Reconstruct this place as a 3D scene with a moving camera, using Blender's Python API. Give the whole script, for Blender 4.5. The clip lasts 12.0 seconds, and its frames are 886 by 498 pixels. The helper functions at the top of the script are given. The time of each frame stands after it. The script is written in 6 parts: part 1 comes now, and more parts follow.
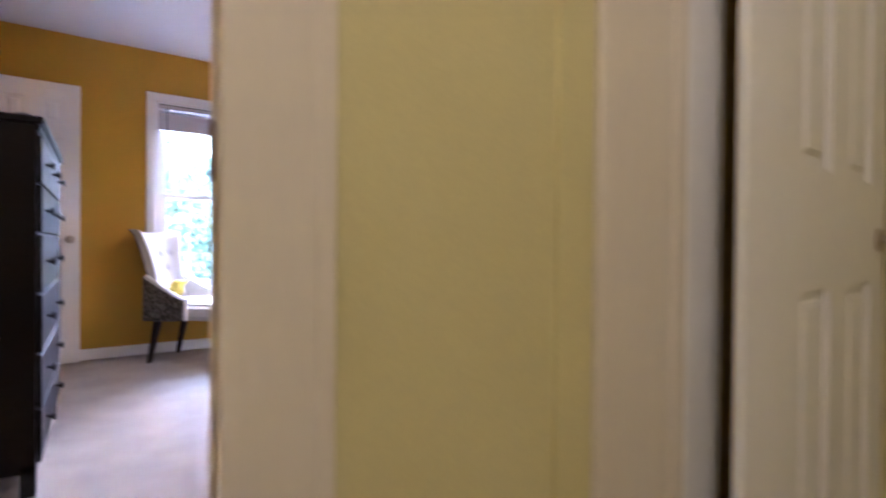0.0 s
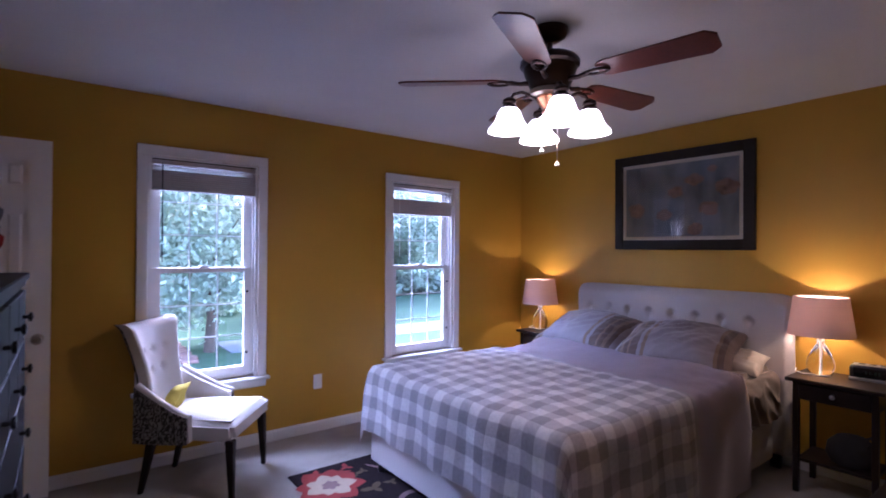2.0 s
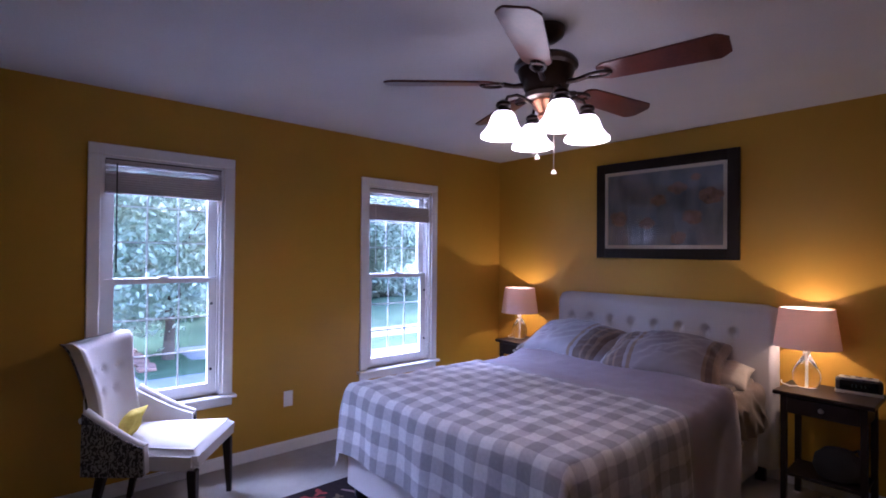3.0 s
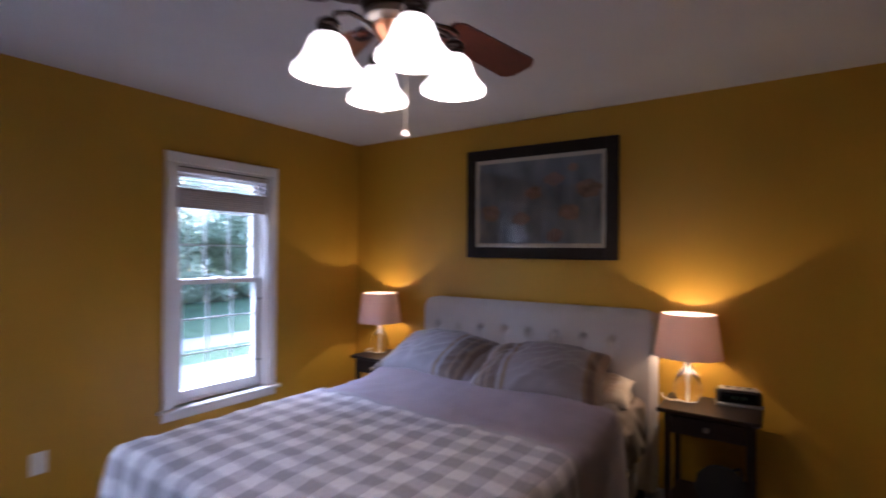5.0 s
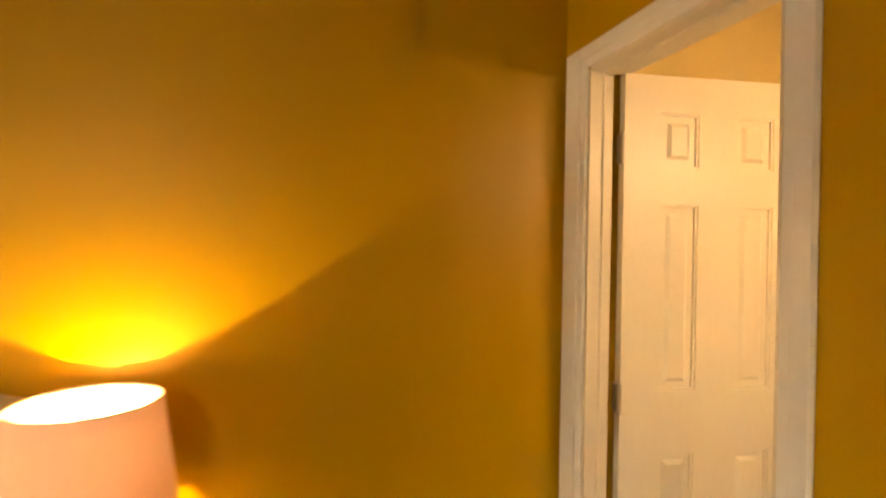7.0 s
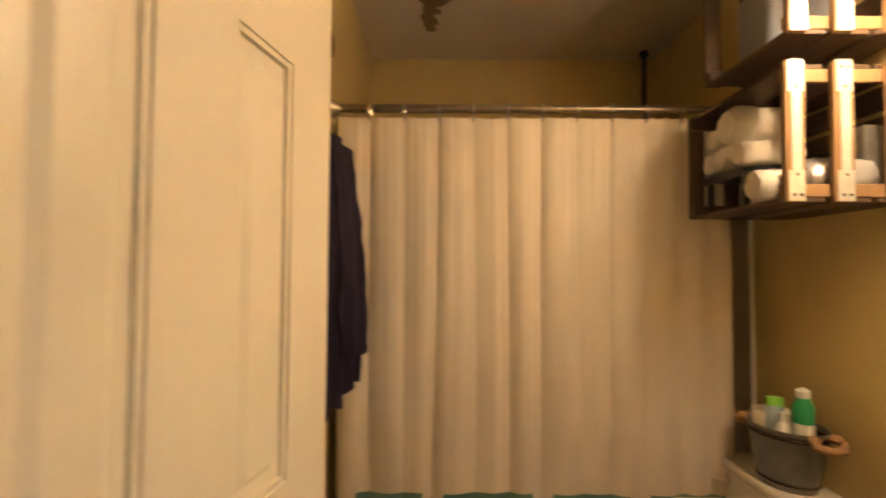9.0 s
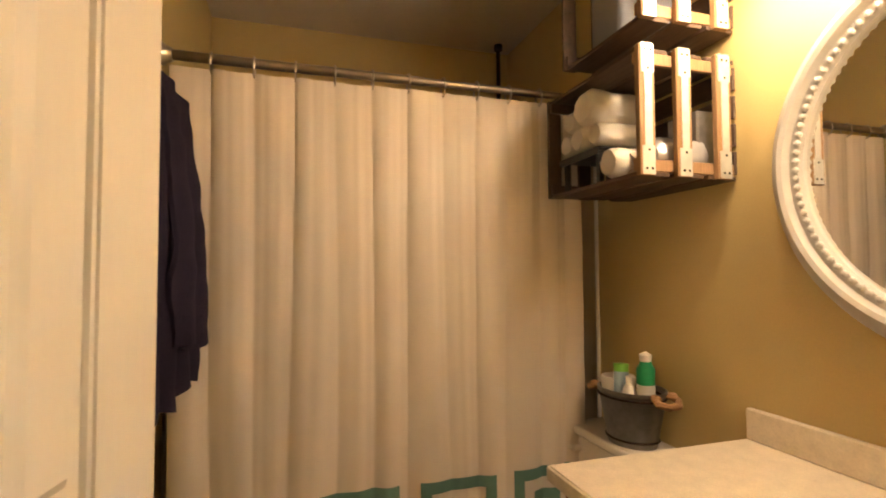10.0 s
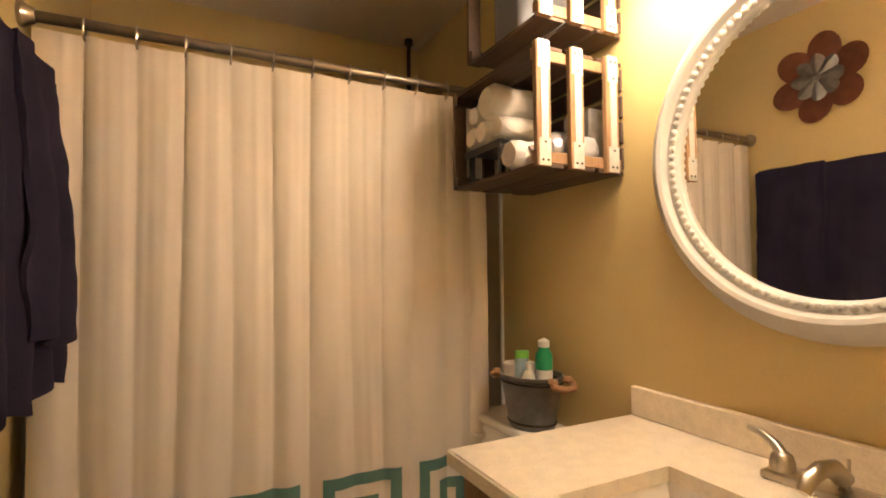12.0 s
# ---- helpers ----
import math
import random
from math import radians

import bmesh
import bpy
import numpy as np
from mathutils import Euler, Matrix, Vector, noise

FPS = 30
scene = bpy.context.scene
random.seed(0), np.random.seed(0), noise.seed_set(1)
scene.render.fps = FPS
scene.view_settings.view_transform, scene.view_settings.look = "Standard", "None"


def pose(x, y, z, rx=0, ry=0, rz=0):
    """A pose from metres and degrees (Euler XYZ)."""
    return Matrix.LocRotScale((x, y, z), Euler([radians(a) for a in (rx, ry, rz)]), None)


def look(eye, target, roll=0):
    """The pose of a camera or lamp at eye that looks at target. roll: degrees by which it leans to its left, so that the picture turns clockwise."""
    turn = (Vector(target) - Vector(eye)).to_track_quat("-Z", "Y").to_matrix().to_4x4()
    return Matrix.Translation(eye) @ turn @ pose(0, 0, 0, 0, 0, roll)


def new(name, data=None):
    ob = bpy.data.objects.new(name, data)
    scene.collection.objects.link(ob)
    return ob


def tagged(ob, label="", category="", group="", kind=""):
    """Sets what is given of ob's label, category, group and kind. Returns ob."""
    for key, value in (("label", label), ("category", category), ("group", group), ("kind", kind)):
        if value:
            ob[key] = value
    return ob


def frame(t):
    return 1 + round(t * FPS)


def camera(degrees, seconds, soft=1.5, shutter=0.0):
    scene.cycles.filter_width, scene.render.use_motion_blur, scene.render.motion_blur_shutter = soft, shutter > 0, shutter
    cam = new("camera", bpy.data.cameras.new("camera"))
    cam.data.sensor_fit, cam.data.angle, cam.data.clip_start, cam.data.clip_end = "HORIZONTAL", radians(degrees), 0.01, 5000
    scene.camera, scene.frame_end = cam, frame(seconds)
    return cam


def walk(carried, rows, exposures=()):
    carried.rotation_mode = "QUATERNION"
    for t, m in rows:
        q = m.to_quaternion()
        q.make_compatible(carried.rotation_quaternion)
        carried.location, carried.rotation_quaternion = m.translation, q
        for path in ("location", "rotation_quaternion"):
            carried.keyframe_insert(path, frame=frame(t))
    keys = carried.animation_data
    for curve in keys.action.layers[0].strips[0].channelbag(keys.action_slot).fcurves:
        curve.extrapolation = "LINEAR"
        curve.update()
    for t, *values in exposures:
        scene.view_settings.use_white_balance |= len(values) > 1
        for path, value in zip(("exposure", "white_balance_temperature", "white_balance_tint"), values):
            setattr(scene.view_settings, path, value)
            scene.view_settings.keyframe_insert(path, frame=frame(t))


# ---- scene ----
cam = camera(83.5, 12.0, soft=1.8, shutter=0.5)
PATH = [
    (0, (-0.128, -0.025, 0.919), (1.01, 1.62, 0.903), 0.5),
    (0.5, (-0.217, 0.204, 1.096), (0.751, 1.954, 1.088), 0.5),
    (1, (-0.271, 0.486, 1.22), (0.729, 2.218, 1.225), 0.4),
    (1.5, (-0.234, 0.738, 1.36), (0.885, 2.396, 1.369), 0.4),
    (2, (-0.187, 0.902, 1.451), (1.025, 2.493, 1.466), 0.4),
    (2.5, (-0.164, 1.025, 1.482), (1.118, 2.56, 1.504), 0.5),
    (4.5, (0.155, 1.327, 1.532), (1.554, 2.755, 1.552), 0.4),
    (5, (0.498, 1.5, 1.517), (2.145, 2.633, 1.537), 0.5),
    (5.5, (0.933, 1.602, 1.52), (2.807, 2.301, 1.546), 0.6),
    (6, (1.435, 1.605, 1.551), (3.426, 1.798, 1.558), 0.7),
    (6.5, (1.897, 1.607, 1.556), (3.882, 1.36, 1.544), 1.0),
    (7.5, (2.74, 1.42, 1.502), (4.44, 0.365, 1.51), 0.8),
    (8.3, (3.177, 1.083, 1.438), (4.042, -0.72, 1.483), 0.6),
    (8.5, (3.235, 0.968, 1.431), (3.839, -0.938, 1.486), 0.5),
    (9, (3.322, 0.739, 1.397), (3.34, -1.26, 1.469), 0.4),
    (9.5, (3.353, 0.648, 1.363), (2.957, -1.311, 1.437), -0.0),
    (10, (3.36, 0.613, 1.325), (2.778, -1.299, 1.404), -0.3),
    (10.5, (3.352, 0.59, 1.304), (2.671, -1.289, 1.382), -0.5),
    (11, (3.333, 0.591, 1.29), (2.562, -1.253, 1.364), -0.6),
    (11.5, (3.321, 0.602, 1.286), (2.476, -1.21, 1.363), -0.6),
    (12, (3.324, 0.614, 1.29), (2.43, -1.173, 1.372), -0.5),
]
EXPOSURES = [(0.0, 6.15, 4950, 30), (0.5, 5.35, 4900, 38), (1.0, 4.75, 4850, 39), (2.5, 4.22, 4850, 39), (4.5, 4.0, 4950, 31), (5.2, 4.08, 5400, 25), (5.6, 4.42, 6400, 22), (6.0, 5.05, 9200, 19), (6.5, 5.58, 10100, 17), (8.5, 5.36, 7500, 14), (9.0, 5.27, 7200, 14), (9.5, 5.36, 6800, 14), (12.0, 5.66, 6000, 15)]
walk(cam, [(t, look(eye, target, roll)) for t, eye, target, roll in PATH], EXPOSURES)

# ---- world and sun: an overcast, bluish daylight ----
world = bpy.data.worlds.new("overcast_sky")
world.use_nodes = True
scene.world = world
wn = world.node_tree.nodes
sky = wn.new("ShaderNodeTexSky")
sky.sky_type = "NISHITA"
sky.sun_disc = False
sky.sun_elevation = radians(46)
sky.sun_rotation = radians(22)
sky.air_density, sky.dust_density = 1.0, 2.0
world.node_tree.links.new(sky.outputs[0], wn["Background"].inputs[0])
wn["Background"].inputs[1].default_value = 0.15
sun_data = bpy.data.lights.new("sun", "SUN")
sun_data.energy, sun_data.angle, sun_data.color = 1.4, radians(50), (0.82, 0.91, 1.0)
sun = new("sun", sun_data)
sun.matrix_world = pose(0, 0, 20, 44, 0, -158)


def bulb(name, at, watts, colour, radius):
    data = bpy.data.lights.new(name, "POINT")
    data.energy, data.color, data.shadow_soft_size = watts, colour, radius
    ob = new(name, data)
    ob.location = at
    return ob


WARM = (1.0, 0.76, 0.40)
FAN_AT = (1.611, 2.447)
FAN_SHADES = [146, 56, -34, -124]
bulb("bedside_bulb", (3.615, 1.951, 1.095), 0.43, WARM, 0.009)
bulb("bedside_bulb", (3.610, 4.272, 1.095), 0.35, WARM, 0.009)
for a in FAN_SHADES:
    bulb("fan_bulb", (FAN_AT[0] + 0.19 * math.cos(radians(a)), FAN_AT[1] + 0.19 * math.sin(radians(a)), 2.038), 0.20, (1.0, 0.78, 0.52), 0.03)
bulb("dresser_bulb", (1.22, 0.845, 1.565), 0.24, WARM, 0.012)
for dy in (-0.2, 0.05, 0.3):
    bulb("vanity_bulb", (2.415, dy, 2.022), 0.245, (1.0, 0.75, 0.48), 0.05)
# added out of view so that the hall is lit warm
bulb("unseen_hall_bulb", (-0.30, -0.75, 2.28), 0.46, (1.0, 0.80, 0.52), 0.06)


# ---- materials ----
def mat(name, colour, rough=0.6, metal=0.0, vary=0.06, fine=60.0, coarse=2.5, bump=0.1, spec=0.4, stretch=(1, 1, 1), sheen=0.0, bump_distance=0.002):
    m = bpy.data.materials.new(name)
    m.use_nodes = True
    n, l = m.node_tree.nodes, m.node_tree.links
    b = n["Principled BSDF"]
    b.inputs["Roughness"].default_value, b.inputs["Metallic"].default_value = rough, metal
    b.inputs["Specular IOR Level"].default_value = spec
    b.inputs["Sheen Weight"].default_value = sheen
    geo = n.new("ShaderNodeNewGeometry")
    mp = n.new("ShaderNodeMapping")
    mp.inputs["Scale"].default_value = stretch
    l.new(geo.outputs["Position"], mp.inputs["Vector"])
    small, large = n.new("ShaderNodeTexNoise"), n.new("ShaderNodeTexNoise")
    small.inputs["Scale"].default_value, large.inputs["Scale"].default_value = fine, coarse
    small.inputs["Detail"].default_value, large.inputs["Detail"].default_value = 3, 4
    l.new(mp.outputs[0], small.inputs["Vector"]), l.new(mp.outputs[0], large.inputs["Vector"])
    add = n.new("ShaderNodeMath")
    l.new(small.outputs[0], add.inputs[0]), l.new(large.outputs[0], add.inputs[1])
    rng = n.new("ShaderNodeMapRange")
    rng.inputs["From Min"].default_value, rng.inputs["From Max"].default_value = 0.6, 1.4
    rng.inputs["To Min"].default_value, rng.inputs["To Max"].default_value = 1 - vary, 1 + vary
    l.new(add.outputs[0], rng.inputs["Value"])
    tint = n.new("ShaderNodeVectorMath")
    tint.operation = "SCALE"
    tint.inputs[0].default_value = colour
    l.new(rng.outputs[0], tint.inputs["Scale"])
    l.new(tint.outputs[0], b.inputs["Base Color"])
    bp = n.new("ShaderNodeBump")
    bp.inputs["Strength"].default_value, bp.inputs["Distance"].default_value = bump, bump_distance
    l.new(small.outputs[0], bp.inputs["Height"]), l.new(bp.outputs[0], b.inputs["Normal"])
    return m


def glows(m, colour, strength):
    b = m.node_tree.nodes["Principled BSDF"]
    b.inputs["Emission Color"].default_value, b.inputs["Emission Strength"].default_value = (*colour, 1), strength
    return m


def math_node(n, op, **values):
    k = n.new("ShaderNodeMath")
    k.operation = op
    for key, v in values.items():
        k.inputs[int(key[1])].default_value = v
    return k


M = {}
M["ochre"] = mat("ochre wall paint", (0.47, 0.262, 0.015), 0.42, vary=0.05, fine=170, bump=0.12, spec=0.35)
M["khaki"] = mat("khaki wall paint", (0.58, 0.45, 0.20), 0.45, vary=0.05, fine=170, bump=0.12, spec=0.35)
M["hall"] = mat("hall wall paint", (0.62, 0.56, 0.27), 0.5, vary=0.05, fine=170, bump=0.12)
M["ceiling"] = mat("ceiling paint", (0.53, 0.51, 0.495), 0.9, vary=0.05, fine=90, bump=0.35, spec=0.1)
M["trim"] = mat("white trim paint", (0.78, 0.77, 0.75), 0.35, vary=0.025, fine=40, bump=0.04)
M["doorpaint"] = mat("cream door paint", (0.69, 0.63, 0.52), 0.33, vary=0.025, fine=40, bump=0.05, stretch=(3, 3, 0.4))
M["carpet"] = mat("beige carpet", (0.35, 0.32, 0.285), 0.98, vary=0.22, fine=260, coarse=5, bump=0.9, spec=0.05, sheen=0.2, bump_distance=0.006)
M["blackwood"] = mat("black-brown stained wood", (0.006, 0.0045, 0.0045), 0.5, vary=0.3, fine=30, bump=0.06, spec=0.13, stretch=(1, 6, 6))
M["darkwood"] = mat("espresso wood", (0.014, 0.008, 0.006), 0.42, vary=0.3, fine=30, bump=0.06, spec=0.25, stretch=(6, 6, 0.7))
M["blade"] = mat("mahogany fan blade", (0.11, 0.028, 0.016), 0.28, vary=0.3, fine=22, bump=0.04, stretch=(5, 5, 1))
M["bronze"] = mat("oiled bronze", (0.035, 0.022, 0.017), 0.3, 0.75, vary=0.25, fine=30)
M["copper"] = mat("worn copper", (0.45, 0.20, 0.10), 0.3, 0.9, vary=0.3)
M["nickel"] = mat("brushed nickel", (0.50, 0.45, 0.38), 0.28, 1.0, vary=0.1)
M["steel"] = mat("galvanised steel", (0.25, 0.24, 0.23), 0.42, 0.85, vary=0.3, fine=35)
M["strap"] = mat("metal strap", (0.58, 0.585, 0.56), 0.42, 0.55, vary=0.2, fine=45)
M["rod"] = mat("satin dark nickel", (0.27, 0.235, 0.195), 0.3, 0.9, vary=0.12)
M["knob"] = mat("dark knob", (0.015, 0.013, 0.013), 0.3, 0.5)
M["linen"] = mat("pale headboard linen", (0.44, 0.405, 0.39), 0.92, vary=0.07, fine=420, coarse=4, bump=0.35, sheen=0.15)
M["ivory"] = mat("ivory upholstery", (0.56, 0.53, 0.50), 0.9, vary=0.05, fine=380, coarse=4, bump=0.3, sheen=0.2)
M["duvet"] = mat("mauve-grey coverlet", (0.44, 0.37, 0.41), 0.93, vary=0.09, fine=300, coarse=6, bump=0.35, sheen=0.2)
M["sheet"] = mat("tan sheet", (0.37, 0.30, 0.235), 0.85, vary=0.08, fine=300, coarse=6, bump=0.2, sheen=0.1)
M["shade"] = mat("pink-beige lampshade", (0.70, 0.55, 0.50), 0.85, vary=0.05, fine=300, bump=0.2)
M["black"] = mat("black plastic", (0.010, 0.010, 0.012), 0.3, vary=0.2)
M["screen"] = mat("dark screen", (0.006, 0.006, 0.007), 0.08, vary=0.1, bump=0.0)
M["silver"] = mat("silver plastic", (0.45, 0.45, 0.47), 0.3, 0.6)
M["white"] = mat("white plastic", (0.78, 0.77, 0.74), 0.35, vary=0.03)
M["porcelain"] = mat("white porcelain", (0.80, 0.76, 0.70), 0.12, vary=0.02, bump=0.0, spec=0.5)
M["pillow"] = mat("grey-blue pillowcase", (0.18, 0.17, 0.20), 0.8, vary=0.1, fine=300, coarse=6, bump=0.25, sheen=0.3)
M["towel"] = mat("navy terry towel", (0.026, 0.021, 0.042), 0.98, vary=0.3, fine=420, coarse=8, bump=0.9, spec=0.05, sheen=0.02, bump_distance=0.004)
M["whitetowel"] = mat("white terry towel", (0.75, 0.71, 0.64), 0.98, vary=0.08, fine=320, coarse=9, bump=0.9, spec=0.1, bump_distance=0.004)
M["counter"] = mat("beige solid counter", (0.71, 0.63, 0.50), 0.3, vary=0.13, fine=190, coarse=30, bump=0.02)
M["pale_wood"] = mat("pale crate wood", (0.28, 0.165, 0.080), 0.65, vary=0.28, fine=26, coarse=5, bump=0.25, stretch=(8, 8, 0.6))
M["crate_dark"] = mat("darker crate wood", (0.085, 0.052, 0.032), 0.6, vary=0.4, fine=26, coarse=5, bump=0.3, stretch=(8, 0.7, 8))
M["rope"] = mat("jute rope", (0.42, 0.24, 0.12), 0.9, vary=0.25, fine=300, bump=0.8)
M["liner"] = mat("shower liner", (0.55, 0.46, 0.34), 0.5, vary=0.05)
M["cork"] = mat("rust-brown metal petal", (0.17, 0.062, 0.032), 0.5, 0.4, vary=0.35, fine=25)
M["green_cap"] = mat("green plastic", (0.02, 0.30, 0.12), 0.35)
M["lime"] = mat("lime plastic", (0.22, 0.62, 0.10), 0.4)
M["blue_can"] = mat("pale blue label", (0.36, 0.50, 0.62), 0.35, vary=0.3, fine=40)
M["grass"] = mat("lawn", (0.075, 0.115, 0.060), 0.95, vary=0.35, fine=6, coarse=0.15, bump=0.5, spec=0.05)
M["concrete"] = mat("pale concrete", (0.20, 0.20, 0.20), 0.9, vary=0.12, fine=8, coarse=0.4)
M["asphalt"] = mat("asphalt", (0.10, 0.10, 0.105), 0.9, vary=0.2, fine=8, coarse=0.3)
M["bark"] = mat("bark", (0.09, 0.065, 0.045), 0.95, vary=0.4, fine=8, bump=0.6)
M["leafA"] = mat("mid green leaves", (0.100, 0.130, 0.085), 0.6, vary=0.6, fine=2.2, coarse=0.5)
M["leafB"] = mat("light green leaves", (0.115, 0.145, 0.095), 0.6, vary=0.6, fine=2.2, coarse=0.5)
M["siding"] = mat("pale siding", (0.66, 0.66, 0.64), 0.7, vary=0.05, fine=4, stretch=(0.2, 0.2, 8))
M["roof"] = mat("grey shingle roof", (0.40, 0.40, 0.41), 0.9, vary=0.2, fine=3)
M["bin"] = mat("blue bin plastic", (0.02, 0.10, 0.36), 0.5)
M["brickred"] = mat("red edging brick", (0.26, 0.14, 0.10), 0.9, vary=0.25, fine=6)
M["bulbglass"] = glows(mat("lit frosted glass", (0.85, 0.80, 0.72), 0.4, vary=0.02), (1.0, 0.88, 0.72), 0.20)
M["old_brass"] = mat("dulled brass", (0.20, 0.125, 0.06), 0.45, 0.7, vary=0.25)
M["digits"] = mat("clock digits", (0.008, 0.022, 0.012), 0.3)

# leaves let light through
for key, tone in (("leafA", (0.47, 0.54, 0.40, 1)), ("leafB", (0.53, 0.60, 0.45, 1))):
    n, l = M[key].node_tree.nodes, M[key].node_tree.links
    tr, mix = n.new("ShaderNodeBsdfTranslucent"), n.new("ShaderNodeMixShader")
    tr.inputs[0].default_value = tone
    mix.inputs[0].default_value = 0.70
    l.new(n["Principled BSDF"].outputs[0], mix.inputs[1]), l.new(tr.outputs[0], mix.inputs[2])
    l.new(mix.outputs[0], n["Material Output"].inputs[0])

M["vanityglass"] = glows(mat("lit frosted vanity glass", (0.85, 0.80, 0.72), 0.4, vary=0.02), (1.0, 0.88, 0.72), 0.20)
for key, share in (("vanityglass", 0.70), ("bulbglass", 0.12)):
    n, l = M[key].node_tree.nodes, M[key].node_tree.links
    tr, mix = n.new("ShaderNodeBsdfTranslucent"), n.new("ShaderNodeMixShader")
    tr.inputs[0].default_value = (0.9, 0.86, 0.8, 1)
    mix.inputs[0].default_value = share
    l.new(n["Principled BSDF"].outputs[0], mix.inputs[1]), l.new(tr.outputs[0], mix.inputs[2])
    l.new(mix.outputs[0], n["Material Output"].inputs[0])

# translucent lampshade
n, l = M["shade"].node_tree.nodes, M["shade"].node_tree.links
tr, mix = n.new("ShaderNodeBsdfTranslucent"), n.new("ShaderNodeMixShader")
tr.inputs[0].default_value = (0.80, 0.61, 0.52, 1)
mix.inputs[0].default_value = 0.16
l.new(n["Principled BSDF"].outputs[0], mix.inputs[1]), l.new(tr.outputs[0], mix.inputs[2])
l.new(mix.outputs[0], n["Material Output"].inputs[0])


def glass_mat(name, tint, rough, body=0.0):
    m = bpy.data.materials.new(name)
    m.use_nodes = True
    b = m.node_tree.nodes["Principled BSDF"]
    b.inputs["Base Color"].default_value = (*tint, 1)
    b.inputs["Roughness"].default_value = rough
    b.inputs["Transmission Weight"].default_value = 1.0 - body
    b.inputs["IOR"].default_value = 1.45
    return m




def pane_mat():
    m = bpy.data.materials.new("window pane")
    m.use_nodes = True
    n, l = m.node_tree.nodes, m.node_tree.links
    t, g, x = n.new("ShaderNodeBsdfTransparent"), n.new("ShaderNodeBsdfGlossy"), n.new("ShaderNodeMixShader")
    g.inputs["Roughness"].default_value = 0.01
    lw = n.new("ShaderNodeFresnel")
    lw.inputs["IOR"].default_value = 1.45
    l.new(lw.outputs[0], x.inputs[0]), l.new(t.outputs[0], x.inputs[1]), l.new(g.outputs[0], x.inputs[2])
    l.new(x.outputs[0], n["Material Output"].inputs[0])
    return m


M["pane"] = pane_mat()
M["glass"] = glass_mat("clear lamp glass", (0.96, 0.94, 0.91), 0.04)
M["mirror"] = bpy.data.materials.new("mirror glass")
M["mirror"].use_nodes = True
mb = M["mirror"].node_tree.nodes["Principled BSDF"]
mb.inputs["Base Color"].default_value, mb.inputs["Metallic"].default_value, mb.inputs["Roughness"].default_value = (0.86, 0.85, 0.82, 1), 1.0, 0.01


def coords(n, l, sx, sy, sz, ox=0.0, oy=0.0, oz=0.0):
    geo, mp = n.new("ShaderNodeNewGeometry"), n.new("ShaderNodeMapping")
    mp.inputs["Scale"].default_value, mp.inputs["Location"].default_value = (sx, sy, sz), (ox, oy, oz)
    l.new(geo.outputs["Position"], mp.inputs["Vector"])
    return mp


def ramp_colour(n, l, value, stops, interpolation="LINEAR"):
    r = n.new("ShaderNodeValToRGB")
    r.color_ramp.interpolation = interpolation
    while len(r.color_ramp.elements) < len(stops):
        r.color_ramp.elements.new(0.5)
    for e, (p, c) in zip(r.color_ramp.elements, stops):
        e.position, e.color = p, (*c, 1)
    l.new(value, r.inputs[0])
    return r


# buffalo-check blanket: woven bands both ways, by UV in metres
def plaid_mat():
    m = mat("grey and white check blanket", (0.5, 0.5, 0.5), 0.95, fine=420, bump=0.4, sheen=0.2)
    n, l = m.node_tree.nodes, m.node_tree.links
    uv = n.new("ShaderNodeUVMap")
    sep = n.new("ShaderNodeSeparateXYZ")
    l.new(uv.outputs[0], sep.inputs[0])
    tot = math_node(n, "ADD")
    for i in (0, 1):
        fr = math_node(n, "FRACT")
        sc = math_node(n, "MULTIPLY", _1=1 / 0.148)
        l.new(sep.outputs[i], sc.inputs[0]), l.new(sc.outputs[0], fr.inputs[0])
        st = n.new("ShaderNodeMapRange")
        st.inputs["From Min"].default_value, st.inputs["From Max"].default_value = 0.48, 0.53
        l.new(fr.outputs[0], st.inputs["Value"]), l.new(st.outputs[0], tot.inputs[i])
    half = math_node(n, "MULTIPLY", _1=0.5)
    l.new(tot.outputs[0], half.inputs[0])
    r = ramp_colour(n, l, half.outputs[0], [(0.0, (0.42, 0.395, 0.415)), (0.5, (0.64, 0.61, 0.62)), (1.0, (0.88, 0.86, 0.85))])
    ns = n.new("ShaderNodeTexNoise")
    ns.inputs["Scale"].default_value = 55
    l.new(uv.outputs[0], ns.inputs["Vector"])
    mr = n.new("ShaderNodeMapRange")
    mr.inputs["To Min"].default_value, mr.inputs["To Max"].default_value = 0.82, 1.18
    l.new(ns.outputs[0], mr.inputs["Value"])
    vm = n.new("ShaderNodeVectorMath")
    vm.operation = "SCALE"
    l.new(r.outputs[0], vm.inputs[0]), l.new(mr.outputs[0], vm.inputs["Scale"])
    l.new(vm.outputs[0], n["Principled BSDF"].inputs["Base Color"])
    return m


M["plaid"] = plaid_mat()


